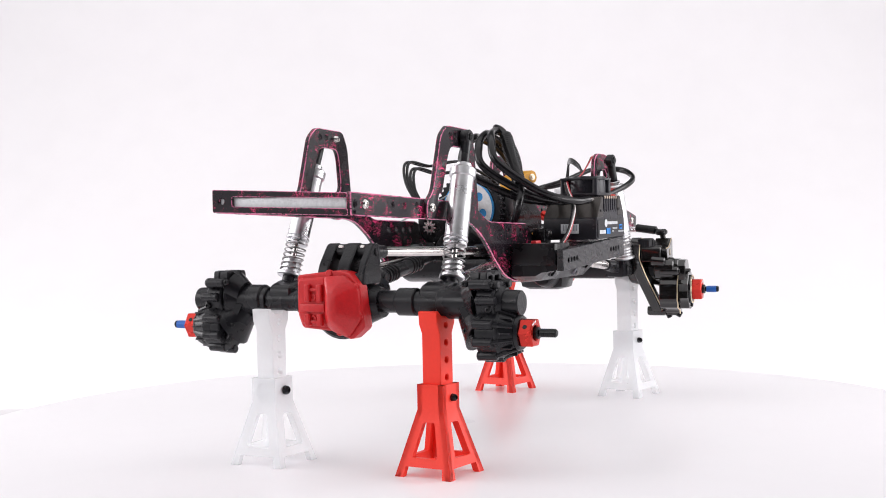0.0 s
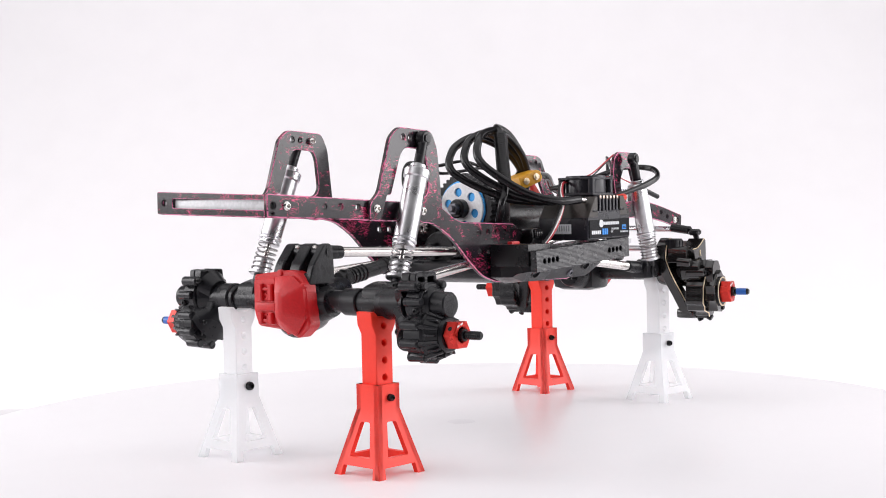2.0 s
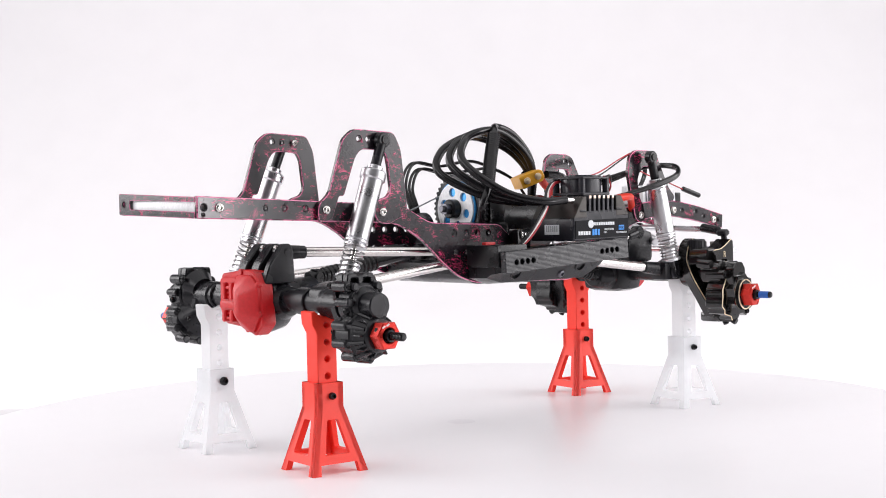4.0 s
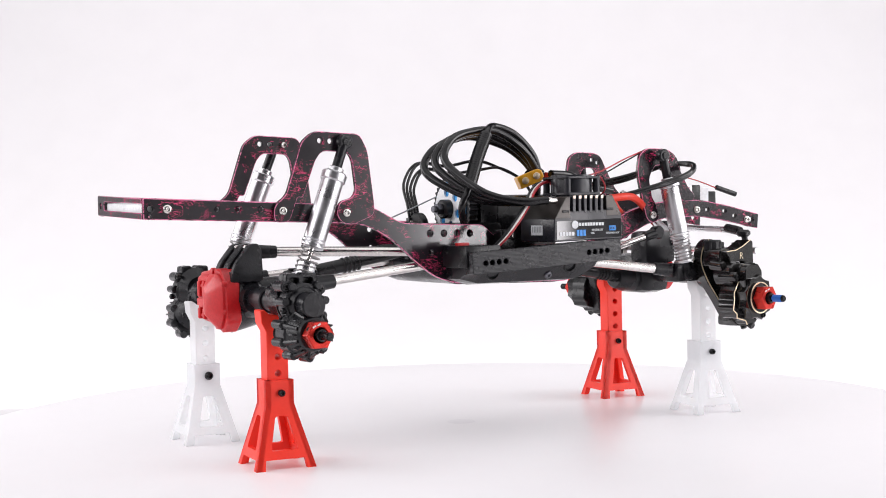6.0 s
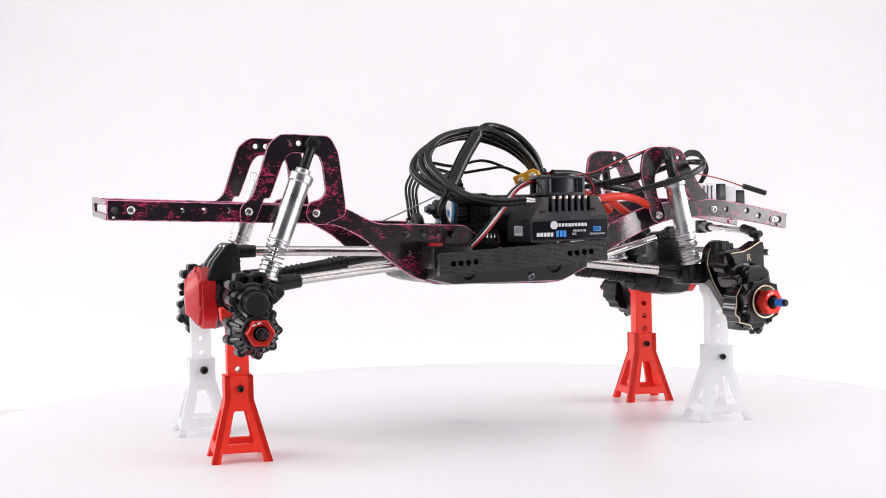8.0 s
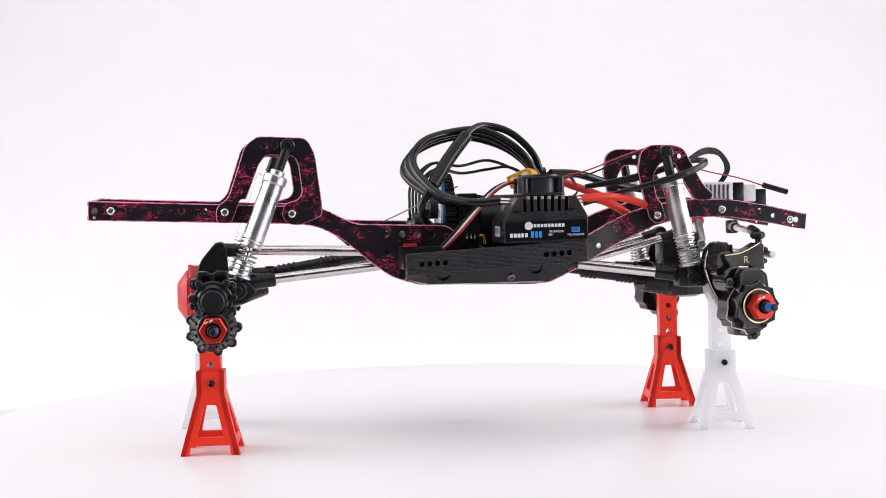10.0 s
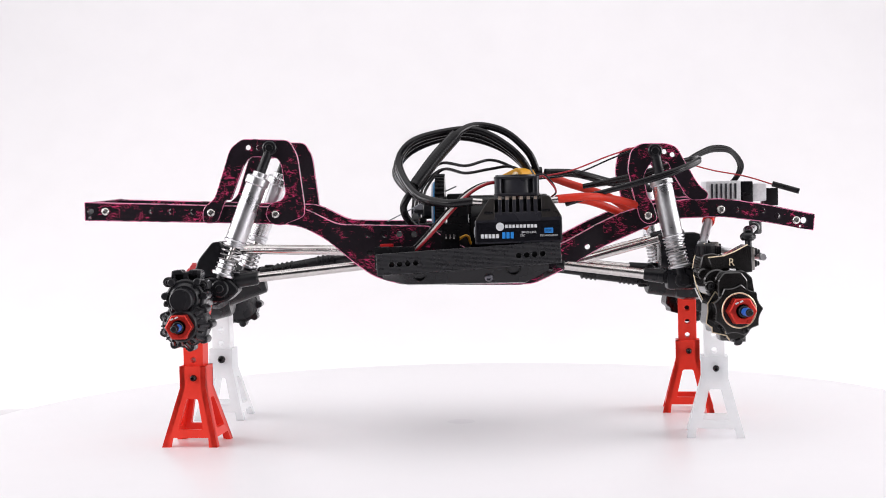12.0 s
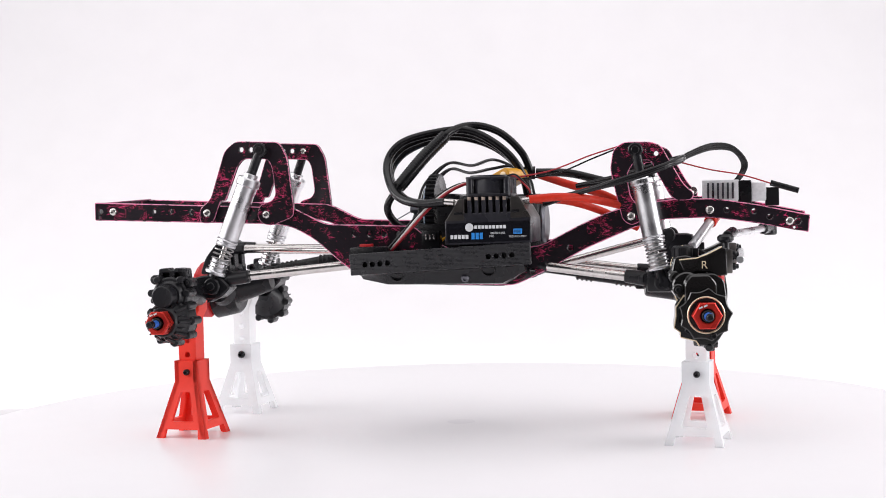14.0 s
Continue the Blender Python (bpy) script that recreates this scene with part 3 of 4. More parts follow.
for s, y0 in ((-1, -92), (1, 67)):
    hx, hz = rear_portal(REAR, s, y0)
    hub(REAR, hx, hz, y0 + s * 20.6, s, 9.2)
bm = bmesh.new()
OUT = [(12.3, 103.5), (-14, 106.3), (-20, 105), (-26, 99), (-29.1, 76), (-21, 69.5), (-15.2, 71.6), (-10.9, 73.8), (9.6, 75.5), (12.3, 83)]
plate(bm, fillet([Vector(p) for p in OUT], 2, 3), [], "x", -170, -161, 0.8)
BULGE = fillet([Vector(p) for p in ((-5.5, 103), (-18, 103.5), (-26, 97.5), (-27.3, 80), (-20.5, 71.3), (-11, 73.5), (-5.5, 78))], 2.0, 2)
loops = []
for x, k in ((-168, 1.0), (-171.4, 1.0), (-172.2, 0.95), (-177.2, 0.3), (-177.6, 0.2)):
    loops.append([bm.verts.new((x, -12.5 + (p.x + 12.5) * k, 87.5 + (p.y - 87.5) * (k if k > 0.5 else k + 0.22))) for p in BULGE])
for a, b in zip(loops, loops[1:]):
    for i in range(len(a)):
        bm.faces.new((a[i - 1], a[i], b[i], b[i - 1]))
bm.faces.new(loops[0])
bm.faces.new(loops[-1])
plate(bm, fillet([(10.6, 101.6), (-7, 103), (-7, 76), (8.4, 77.4), (10.8, 84)], 2.0, 3), [], "x", -172.5, -168, 1.2)
for y in (3.5, -4.0):
    for z0, z1 in ((89.5, 99), (76.8, 83.4)):
        plate(bm, fillet([(y - 1.6, z0), (y + 1.6, z0), (y + 1.6, z1), (y - 1.6, z1)], 1, 2), [], "x", -175, -171, 0.6)
for z, h in ((96, 1.6), (86.4, 4.2), (79, 1.6)):
    box(bm, (-172.8, 0.6, z), (2.6, 15 if h > 2 else 8, h), bevel=0.5)
for z in (92, 80.6):
    lathe(bm, [(0, 1.9), (1.6, 1.9), (1.6, 1.0), (0.4, 0.9)], Matrix.Translation((-171.6, 0.6, z)) @ Vector((-1, 0, 0)).to_track_quat("Z", "Y").to_matrix().to_4x4(), 16)
for y, z in ((9, 100), (-24.5, 97.5), (-26, 82), (-8, 104.5), (-14, 73.5)):
    cyl(bm, (-171, y, z), (-168, y, z), 2.0, n=12, cham=0.4)
part("diff_cover", bm, COVER, REAR, "red moulded differential cover")
for y, z in ((-24.5, 97.5), (-26, 82), (9, 100)):
    bolt(REAR, (-170.8, y, z), (-1, 0, 0), 1.6, 1.0, COVER, "cover_screw")
bm = bmesh.new()
for y, half in ((-0.4, 3.2), (-12.9, 3.9), (-24.2, 2.2)):
    plate(bm, fillet([(-167, 98), (-146, 98), (-146.6, 106), (-147, 117), (-149.4, 120.2), (-154, 119.8), (-163, 109)], 3, 3), [ring2((-151, 115.2), 1.5)], "y", y - half, y + half, 0.6)
cyl(bm, (-151, -27.0, 115.2), (-151, 3.4, 115.2), 2.2, n=14)
box(bm, (-156, -9.5, 101), (19, 30, 7), bevel=2)
part("link_mount", bm, BLACK, REAR, "black four-lugged upper link mount")


for y in (-6.2, -19.4):
    single("mount_screw", STEEL, REAR, cyl, (-154.2, y, 116.8), (-153.2, y, 118.4), 2.0, n=12, cham=0.4)


# ---- suspension links, drive shafts ----
def link(p0, p1, r=2.6, end=14):
    a, b = Vector(p0), Vector(p1)
    d = (b - a).normalized()
    ob = single("suspension_link", STEEL, CH, cyl, a + d * end * 0.8, b - d * end * 0.5, r, n=18, cham=0.4, label="polished steel suspension link with black rod ends")
    for q, w in ((a, d), (b, -d)):
        bm = bmesh.new()
        cyl(bm, q + w * 2, q + w * end, r + 1.4, r + 0.9, n=16, cham=0.5)
        cyl(bm, q - Vector((0, 3.2, 0)), q + Vector((0, 3.2, 0)), 4.4, n=18, cham=0.7)
        part("rod_end", bm, BLACK, ob, "black plastic rod end")
    return ob


link((-151, -19.4, 115.2), (-40, -42, 112), 2.7, 15)
link((-151, -6.2, 115.2), (-40, 8, 112), 2.7, 15)
link((-132, -61, 97.5), (-28, -46, 107), 2.9, 12)
link((-132, 31, 97.5), (-28, 12, 107), 2.9, 12)
link((126, -62, 94.5), (52, -50, 104), 3.0, 14)
link((126, 29, 94.5), (52, 14, 104), 3.0, 14)
link((136, -35, 119), (48, -40, 97), 2.3, 12)
link((136, 2, 119), (48, 4, 97), 2.3, 12)


def drive_shaft(p0, p1):
    a, b = Vector(p0), Vector(p1)
    at = lambda t: a.lerp(b, t)
    bm = bmesh.new()
    cyl(bm, at(0.1), at(0.55), 4.2, n=16, cham=0.6)
    cyl(bm, at(0.5), at(0.92), 3.0, n=16, cham=0.5)
    for t in (0.12, 0.155, 0.19, 0.225, 0.42, 0.455, 0.49, 0.525):
        cyl(bm, at(t), at(t + 0.018), 4.9, n=16, cham=0.4)
    for q in (at(0.06), at(0.94)):
        cyl(bm, q - Vector((0, 5, 0)), q + Vector((0, 5, 0)), 3.2, n=14, cham=0.5)
        cyl(bm, q - Vector((0, 0, 5)), q + Vector((0, 0, 5)), 3.0, n=14, cham=0.5)
    cyl(bm, a, at(0.1), 4.4, n=16, cham=0.5)
    cyl(bm, at(0.9), b, 4.4, n=16, cham=0.5)
    return part("drive_shaft", bm, SATIN, CH, "black telescopic drive shaft with universal joints")


drive_shaft((-126, -10, 98.5), (-38, -14, 113))
drive_shaft((122, -10, 90), (42, -15, 102))

# ---- skid and slider ----
bm = bmesh.new()
plate(bm, fillet([(-44, 96), (-34, 92.3), (40, 90.6), (52, 95), (50, 103), (-44, 107)], 3, 3), [], "y", -53, 18, 0.6)
part("skid_plate", bm, BLACK, CH, "black plastic centre skid plate")
bm = bmesh.new()
N = 14
rows = []
for i in range(N + 1):
    x = -43 + (98.0 * i) / N
    e = min(1.0, min(i, N - i) / 2.5 + 0.25)
    zt = 111.5 + (x + 45) * 0.052
    rows.append([bm.verts.new(p) for p in ((x, -57, zt - 1), (x, -86, zt - 1), (x, -86, zt - 11.5), (x, -76, zt - 13), (x, -70 - 3 * (1 - e), (zt - 14) * (1 - e) + 93.2 * e), (x, -57, (zt - 14) * (1 - e) + 92.0 * e))])
for a, b in zip(rows, rows[1:]):
    for i in range(6):
        bm.faces.new((a[i], a[(i + 1) % 6], b[(i + 1) % 6], b[i]))
bm.faces.new(rows[0])
bm.faces.new(rows[-1][::-1])
SLIDER = part("rock_slider", bm, BLACK, CH, "black printed plastic side tray and rock slider", angle=30)
bm = bmesh.new()
plate(bm, fillet([(-45.5, -6.3), (61.5, -6.3), (61.5, 6.3), (-45.5, 6.3)], 0.6, 2), [ring2((x + 4.6 * k, -0.4), 1.6, 14) for x in (-36.6, 37) for k in range(4)], "y", -2.1, 2.1, 0.35)
bmesh.ops.transform(bm, matrix=Matrix.Translation((0, -89, 108.2)) @ Matrix.Rotation(radians(-3.0), 4, "Y"), verts=bm.verts)
part("ridged_bar", bm, PRINT, SLIDER, "black layer-printed bar with rows of holes")
bolt(SLIDER, (19.5, -72.4, 96.6), (0, -0.9, -0.4), 2.6, 1.5, GREYM, "slider_screw")
for x, y, z in ((-21.4, -74.4, 99.0), (34, -75.2, 101.6)):
    bm = bmesh.new()
    m = Matrix.Translation((x, y, z)) @ Vector((0, -0.9, -0.42)).to_track_quat("Z", "Y").to_matrix().to_4x4()
    lathe(bm, [(-3, 4.3), (0.5, 4.3), (0.9, 4.0), (0.9, 3.6), (0.4, 3.4), (-2.6, 3.2)], m, 24)
    part("scoop", bm, SATIN, SLIDER, "round recess with a raised lip")
bm = bmesh.new()
box(bm, (-35, -73, 109.5), (23.5, 27, 13), bevel=0.8)
box(bm, (-17, -72, 109.5), (14, 14, 7), bevel=0.6)
part("switch_box", bm, SATIN, CH, "small black switch housing on the side tray")
single("switch_button", COVER, CH, box, (-40.5, -72, 116.6), (8, 3.4, 2), bevel=0.5, label="red switch button")


# ---- speed controller ----
def letters(text, size, where, turn, material, parent, name="lettering", depth=0.15):
    cu = bpy.data.curves.new(name, "FONT")
    cu.body, cu.size, cu.extrude, cu.align_x = text, size, depth, "CENTER"
    tmp = bpy.data.objects.new(name, cu)
    me = bpy.data.meshes.new_from_object(tmp)
    bm = bmesh.new()
    bm.from_mesh(me)
    bpy.data.objects.remove(tmp)
    bmesh.ops.transform(bm, matrix=Matrix.Translation(where) @ turn, verts=bm.verts)
    return part(name, bm, material, parent)


FACE = Matrix.Rotation(radians(90), 4, "X")
bm = bmesh.new()
plate(bm, fillet([(12, 116.6), (62.3, 117.4), (62.3, 131.5), (60, 135.4), (15.6, 134.6), (12, 130)], 1.0, 2), [], "y", -91, -55, 0.5)
box(bm, (38, -70, 137.5), (34, 26, 10), bevel=0.5)
ESC = part("speed_controller", bm, SLATE, CH, "black brushless speed controller with fins and fan")


def bare_top(name, outline, y0, y1, limit=0.9):
    """A dark part whose upward faces are bare metal."""
    bm = bmesh.new()
    plate(bm, outline, [], "y", y0, y1, 0.3)
    bmesh.ops.recalc_face_normals(bm, faces=bm.faces)
    for f in bm.faces:
        f.normal_update()
        if f.normal.z > limit:
            f.material_index = 1
    return part(name, bm, (SINK if name == "heat_sink" else SLATE, BRONZE), ESC, "dark metal heat sink shoulder with bare top" if name == "heat_sink" else "")


bare_top("heat_sink", [Vector(p) for p in ((12.2, 130.2), (23.6, 130.5), (23.6, 143.2), (20.6, 143))], -91.2, -55.5)
bare_top("heat_sink", [Vector(p) for p in ((50.4, 131.4), (62.2, 131.8), (55.2, 144), (50.4, 143.8))], -91.2, -55.5)
single("label_panel", PANEL, ESC, plate, fillet([(13.2, 117.8), (61.2, 118.6), (61.2, 129.8), (13.2, 128.8)], 0.6, 2), [], "y", -91.5, -90.5, label="glossy black printed label panel")
for k in range(6):
    x = 25.6 + 4.1 * k
    bare_top("cooling_fin", [Vector(p) for p in ((x, 133.5), (x + 2.2, 133.5), (x + 2.2, 144), (x, 144))], -91.2, -57)
    single("fin_tip", BRONZE, ESC, box, (x + 1.1, -91.3, 143), (1.9, 0.5, 1.8), bevel=0.15, label="bare bronze-coloured fin tip")
# Thin black boxes put the shade of two vent slots on the face.
for x, z in ((20, 134.6), (53, 135.6)):
    single("dark_vent_strip", SATIN, ESC, box, (x, -91.2, z), (5, 0.8, 1.5), bevel=0.2)
FANX, FANY = 36.8, -74.5
SQUARE = fillet([(FANX - 13.2, FANY - 13.2), (FANX + 13.2, FANY - 13.2), (FANX + 13.2, FANY + 13.2), (FANX - 13.2, FANY + 13.2)], 2.6, 3)
bm = bmesh.new()
for z0, z1 in ((144.2, 145.9), (154.2, 155.6)):
    plate(bm, SQUARE, [ring2((FANX, FANY), 11.9, 32)], "z", z0, z1, 0.3)
for sx in (-1, 1):
    for sy in (-1, 1):
        cyl(bm, (FANX + sx * 10.8, FANY + sy * 10.8, 145), (FANX + sx * 10.8, FANY + sy * 10.8, 155), 2.1, n=14)
lathe(bm, [(145, 11.9), (145, 12.7), (155, 12.7), (156.6, 12.3), (156.6, 11.9), (145.2, 11.9)], Matrix.Translation((FANX, FANY, 0)), 36)
part("cooling_fan", bm, SLATE, ESC, "black square cooling fan")
bm = bmesh.new()
cyl(bm, (FANX, FANY, 145.5), (FANX, FANY, 155.6), 6.2, n=24, cham=0.6)
for k in range(7):
    a = 6.28318531 * k / 7
    box(bm, (FANX + 8.6 * math.cos(a), FANY + 8.6 * math.sin(a), 150.6), (5.6, 0.7, 8), Matrix.Rotation(a, 4, "Z") @ Matrix.Rotation(radians(35), 4, "X"), 0.15)
part("fan_rotor", bm, SATIN, ESC, "black fan rotor with seven blades")
single("fan_sticker", GREYP, ESC, cyl, (FANX, FANY, 155.5), (FANX, FANY, 155.8), 4.6, n=24)
for k, (mat, tag) in enumerate(((SATIN, "thin black fan lead"), (REDT, "thin red fan lead"))):
    single("fan_lead", mat, ESC, tube, [(FANX + 11, FANY - 11 + 2 * k, 155.8), (FANX + 16, FANY - 10 + 2 * k, 156.2 - k), (FANX + 21, FANY - 6, 151 - k), (FANX + 23, FANY - 2, 146), (FANX + 20, FANY, 143)], 0.55, n=6, label=tag)
single("mark", INK, ESC, lathe, [(-0.2, 2.4), (0.2, 2.4)], Matrix.Translation((26.5, -91.7, 126.6)) @ FACE, 20)
for name, mat, x0, z0, w, h, n, tag in (("brand_bar", INK, 30.2, 126.7, 2.1, 1.9, 9, "white printed bars"), ("brand_bar", INK, 16.2, 121.2, 2.2, 2.3, 5, "white printed bars"), ("model_bar", INKB, 28.6, 121.6, 2.4, 3.7, 3, "blue printed bars")):
    bm = bmesh.new()
    for i in range(n):
        box(bm, (x0 + w * i, -91.6, z0), (w * 0.74, 0.4, h))
    part(name, bm, mat, ESC, tag)
single("badge", INKB, ESC, box, (54.5, -91.6, 124), (5, 0.4, 3), bevel=0.3, label="blue printed badge")
letters("FOC", 2.0, (54.5, -91.9, 123.3), FACE, SATIN, ESC)
letters("TECHNOLOGY", 1.5, (54.5, -91.7, 120.6), FACE, INK, ESC)
letters("BRUSHLESS", 1.7, (43, -91.7, 122.6), FACE, INK, ESC)
letters("ESC", 1.7, (39.5, -91.7, 120.8), FACE, INK, ESC)
bm = bmesh.new()
box(bm, (11.8, -73, 123.5), (0.5, 12, 6), bevel=0.1)
part("sticker", bm, INK, ESC, "white barcode sticker")
for k in range(6):
    single("barcode_bar", GREYP, ESC, box, (11.5, -77.5 + 1.7 * k, 124), (0.3, 0.8, 3.6))
for x, y in ((15, -86), (15, -75), (15, -64), (57, -83), (57, -66)):
    single("terminal", STEEL, ESC, cyl, (x + (2 if x < 40 else -2), y, 141), (x + (-4.5 if x < 40 else 4), y, 141.6), 2.0, n=14, cham=0.5)

# ---- motor and gearbox ----
bm = bmesh.new()
cyl(bm, (8, -17, 128), (58, -17, 128), 18, n=32, cham=1.2)
MOTOR = part("motor", bm, SATIN, CH, "black brushless motor can")
single("end_bell", GREYM, MOTOR, cyl, (57, -17, 128), (61, -17, 128), 13, n=32, cham=1.5)
bm = bmesh.new()
box(bm, (-8, -17, 116), (34, 44, 26), bevel=3)
cyl(bm, (-24, -17, 112), (-42, -17, 112), 12, n=24, cham=1)
box(bm, (1, -17, 131), (13, 40, 32), bevel=2)
box(bm, (8, -17, 140), (3, 36, 12), bevel=0.8)
for y, z in ((-33, 143), (-3, 143), (-33, 121)):
    cyl(bm, (-7, y, z), (-4.5, y, z), 2.4, n=14, cham=0.5)
part("gearbox", bm, SATIN, CH, "black gearbox case")
bm = bmesh.new()
box(bm, (-3, -60, 117.5), (11, 8, 14), bevel=0.8)
box(bm, (-3, -64.4, 121), (8, 1.6, 5), bevel=0.4)
part("receiver_plug", bm, SATIN, CH, "black connector block beside the speed controller")
for x in (-5.4, -3, -0.6):
    single("plug_contact", STEEL, CH, box, (x, -65.4, 121), (1.0, 0.5, 3), bevel=0.1)
bm = bmesh.new()
GEAR = []
for i in range(160):
    r = 22.4 if i % 4 in (0, 1) else 21.1
    GEAR.append(Vector((-15 + r * math.cos(6.28318531 * i / 160), 137.6 + r * math.sin(6.28318531 * i / 160))))
plate(bm, GEAR, [], "x", -13, -7)
SPUR = part("spur_gear", bm, BLACK, CH, "black toothed spur gear with blue and white hub")
single("hub_plate", WHITEM, SPUR, plate, ring2((-15, 137.6), 16.5, 40), [ring2((-15 + 10.6 * math.cos(a), 137.6 + 10.6 * math.sin(a)), 2.9) for a in (0.3, 1.35, 2.4, 3.44, 4.5, 5.53)], "x", -15.2, -13.6, label="white hub plate with round holes")
single("hub_backing", BLUE, SPUR, cyl, (-14, -15, 137.6), (-12.4, -15, 137.6), 17.6, n=36, label="blue anodised ring behind the hub plate")
bm = bmesh.new()
cyl(bm, (-21, -15, 137.6), (-14, -15, 137.6), 6, n=24, cham=0.8)
part("slipper_collar", bm, SATIN, SPUR, "black slipper clutch collar")
bm = bmesh.new()
cyl(bm, (-27, -15, 137.6), (-20, -15, 137.6), 2.2, n=14, cham=0.4)
cyl(bm, (-24.5, -15, 137.6), (-20.5, -15, 137.6), 3.8, n=6)
part("slipper_nut", bm, GREYM, SPUR, "steel lock nut on a threaded shaft")


# ---- pinion on the gearbox ----
PY, PZ = 3.6, 126.2
single("pinion_guard", SATIN, SPUR, cyl, (-29, PY, PZ), (-24, PY, PZ), 9.5, n=28, cham=0.8, label="round black pinion guard")
STAR = []
for i in range(40):
    r = 4.6 if i % 4 < 2 else 3.0
    STAR.append(Vector((PY + r * math.cos(6.28318531 * i / 40), PZ + r * math.sin(6.28318531 * i / 40))))
single("pinion", STEEL, SPUR, plate, STAR, [ring2((PY, PZ), 1.3, 12)], "x", -32, -28.8, label="small steel toothed pinion")


# ---- front axle ----
bm = bmesh.new()
FX, FZ = 152, 91
cyl(bm, (FX, -88, FZ), (FX, 62, FZ), 6.4, n=24)
box(bm, (FX - 3, 0, FZ - 0.5), (26, 36, 27), bevel=7)
cyl(bm, (FX - 6, -4, FZ - 3), (FX - 32, -8, FZ - 2), 11, 8, n=22, cham=1)
for y in (-62, 36):
    box(bm, (FX - 18, y, FZ + 2), (18, 13, 12), bevel=2)
    cyl(bm, (FX - 16, y - 7, FZ + 3), (FX - 16, y + 7, FZ + 3), 6, n=18, cham=1)
box(bm, (FX - 14, -28, FZ + 18), (26, 18, 22), bevel=4)
FRONT = part("front_axle", bm, BLACK, CH, "black front axle housing with differential")
single("diff_cover", COVER, FRONT, plate, fillet([(10, 101), (-10, 102), (-16, 96), (-16, 84), (-10, 78), (8, 79)], 3, 3), [], "x", FX + 8, FX + 16, 1.5, label="red moulded differential cover")


STEER = 8.0                                   # degrees by which the front hubs are turned


def front_portal(s, y0):
    """C-hub, steered knuckle and portal cover; s is the outward side along y."""
    w = lambda d: y0 + s * d
    span = lambda a, b: (min(w(a), w(b)), max(w(a), w(b)))
    hx, hz = (159.5 if s < 0 else 153.5), 77.0
    at = lambda pts: [Vector((hx + u, hz + v)) for u, v in pts]
    skin, look_of = (GLOSSY, "polished") if s < 0 else (SATIN, "satin")
    turn = Matrix.Translation((hx, w(21), 0)) @ Matrix.Rotation(radians(STEER), 4, "Z") @ Matrix.Translation((-hx, -w(21), 0))

    def put(name, bm, material, label="", parent=FRONT):
        bmesh.ops.transform(bm, matrix=turn, verts=bm.verts)
        return part(name, bm, material, parent, label)

    def tilt(bm):
        """The C-hub leans outwards towards its foot."""
        for v in bm.verts:
            v.co.x -= 2.2
            v.co.y += s * (-2.5 + 13.5 * min(max((100 - v.co.z) / 40, 0), 1))

    bm = bmesh.new()
    plate(bm, fillet([(149, 115), (143, 110), (140.5, 99), (142.5, 87), (149, 73), (153.5, 61), (158, 57.5), (167, 58.5), (167, 64), (161, 66.5), (156.5, 77), (150.5, 88), (148.8, 98), (151, 106), (156, 113)], 3, 3), [], "y", *span(-17.5, -9.5), 0.7)
    tilt(bm)
    cyl(bm, (152, w(-26), FZ), (152, w(-12), FZ), 8.5, 11.5, n=24)
    cyl(bm, (154, w(-14), 90), (156, w(4), 86), 8, n=20)
    box(bm, (157, w(-4), 61.5), (11, 14, 7), bevel=2)
    part("c_hub", bm, skin, FRONT, f"{look_of} black C-hub")
    bm = bmesh.new()
    cyl(bm, (146.5, w(-9), 101), (146.5, w(-9), 110), 5.6, n=20, cham=0.8)
    lathe(bm, [(-3, 5.9), (2.6, 5.9), (3.4, 5.2), (3.4, 3.6), (1.4, 3.2)], Matrix.Translation((146.5, w(-9), 110.5)), 24)
    for k in range(10):
        a = 0.628 * k
        cyl(bm, (146.5 + 5.7 * math.cos(a), w(-9) + 5.7 * math.sin(a), 107.5), (146.5 + 5.7 * math.cos(a), w(-9) + 5.7 * math.sin(a), 112.6), 0.8, n=6)
    box(bm, (152, w(-9), 110), (6, 4.4, 5), bevel=0.8)
    part("kingpin_cap", bm, BLACK, FRONT, "black notched kingpin cap")
    bm = bmesh.new()
    body = at([(-11, 18), (-10.8, 10.5), (-15.3, 3.7), (-15.3, -1), (-16.4, -7.4), (-13, -10), (-13, -12.6), (-4.6, -14.7), (-3, -17.4), (5, -17.4), (8, -14), (12.5, -7), (13, 3), (11, 18), (6, 22), (-8, 22)])
    plate(bm, fillet(body, 1.4, 2), [], "y", *span(-0.5, 12.4), 0.5)
    plate(bm, fillet(at([(-17, 20), (-14.5, 31), (-8, 32), (-1.5, 29), (-4, 19)]), 1.5, 2), [], "y", *span(-13, 1.0), 0.6)
    cyl(bm, (hx - 15, w(-6), hz + 21), (hx - 15, w(4), hz + 20), 3.4, n=18, cham=0.6)
    cyl(bm, (hx - 14, w(0), hz + 13.5), (hx - 14, w(13.5), hz + 13.5), 3.2, n=18, cham=0.6)
    cyl(bm, (hx - 9, w(-4), hz + 15), (hx - 9, w(10), hz + 15), 8.0, n=24, cham=0.8)
    box(bm, (hx + 3.5, w(4), hz - 17), (8, 12, 4), bevel=0.8)
    put("steering_knuckle", bm, skin, f"{look_of} black steering knuckle")
    bm = bmesh.new()
    plate(bm, at([(-12.5, 29.4), (-3, 30.2), (3, 32.4), (11, 36.4), (13.4, 35.4), (13.8, 20.6), (9, 20.2), (4, 22.6), (-3, 23), (-9, 20.4)]), [], "y", *span(-7, 4.9), 0.5)
    put("steering_arm", bm, skin, f"{look_of} black steering arm")
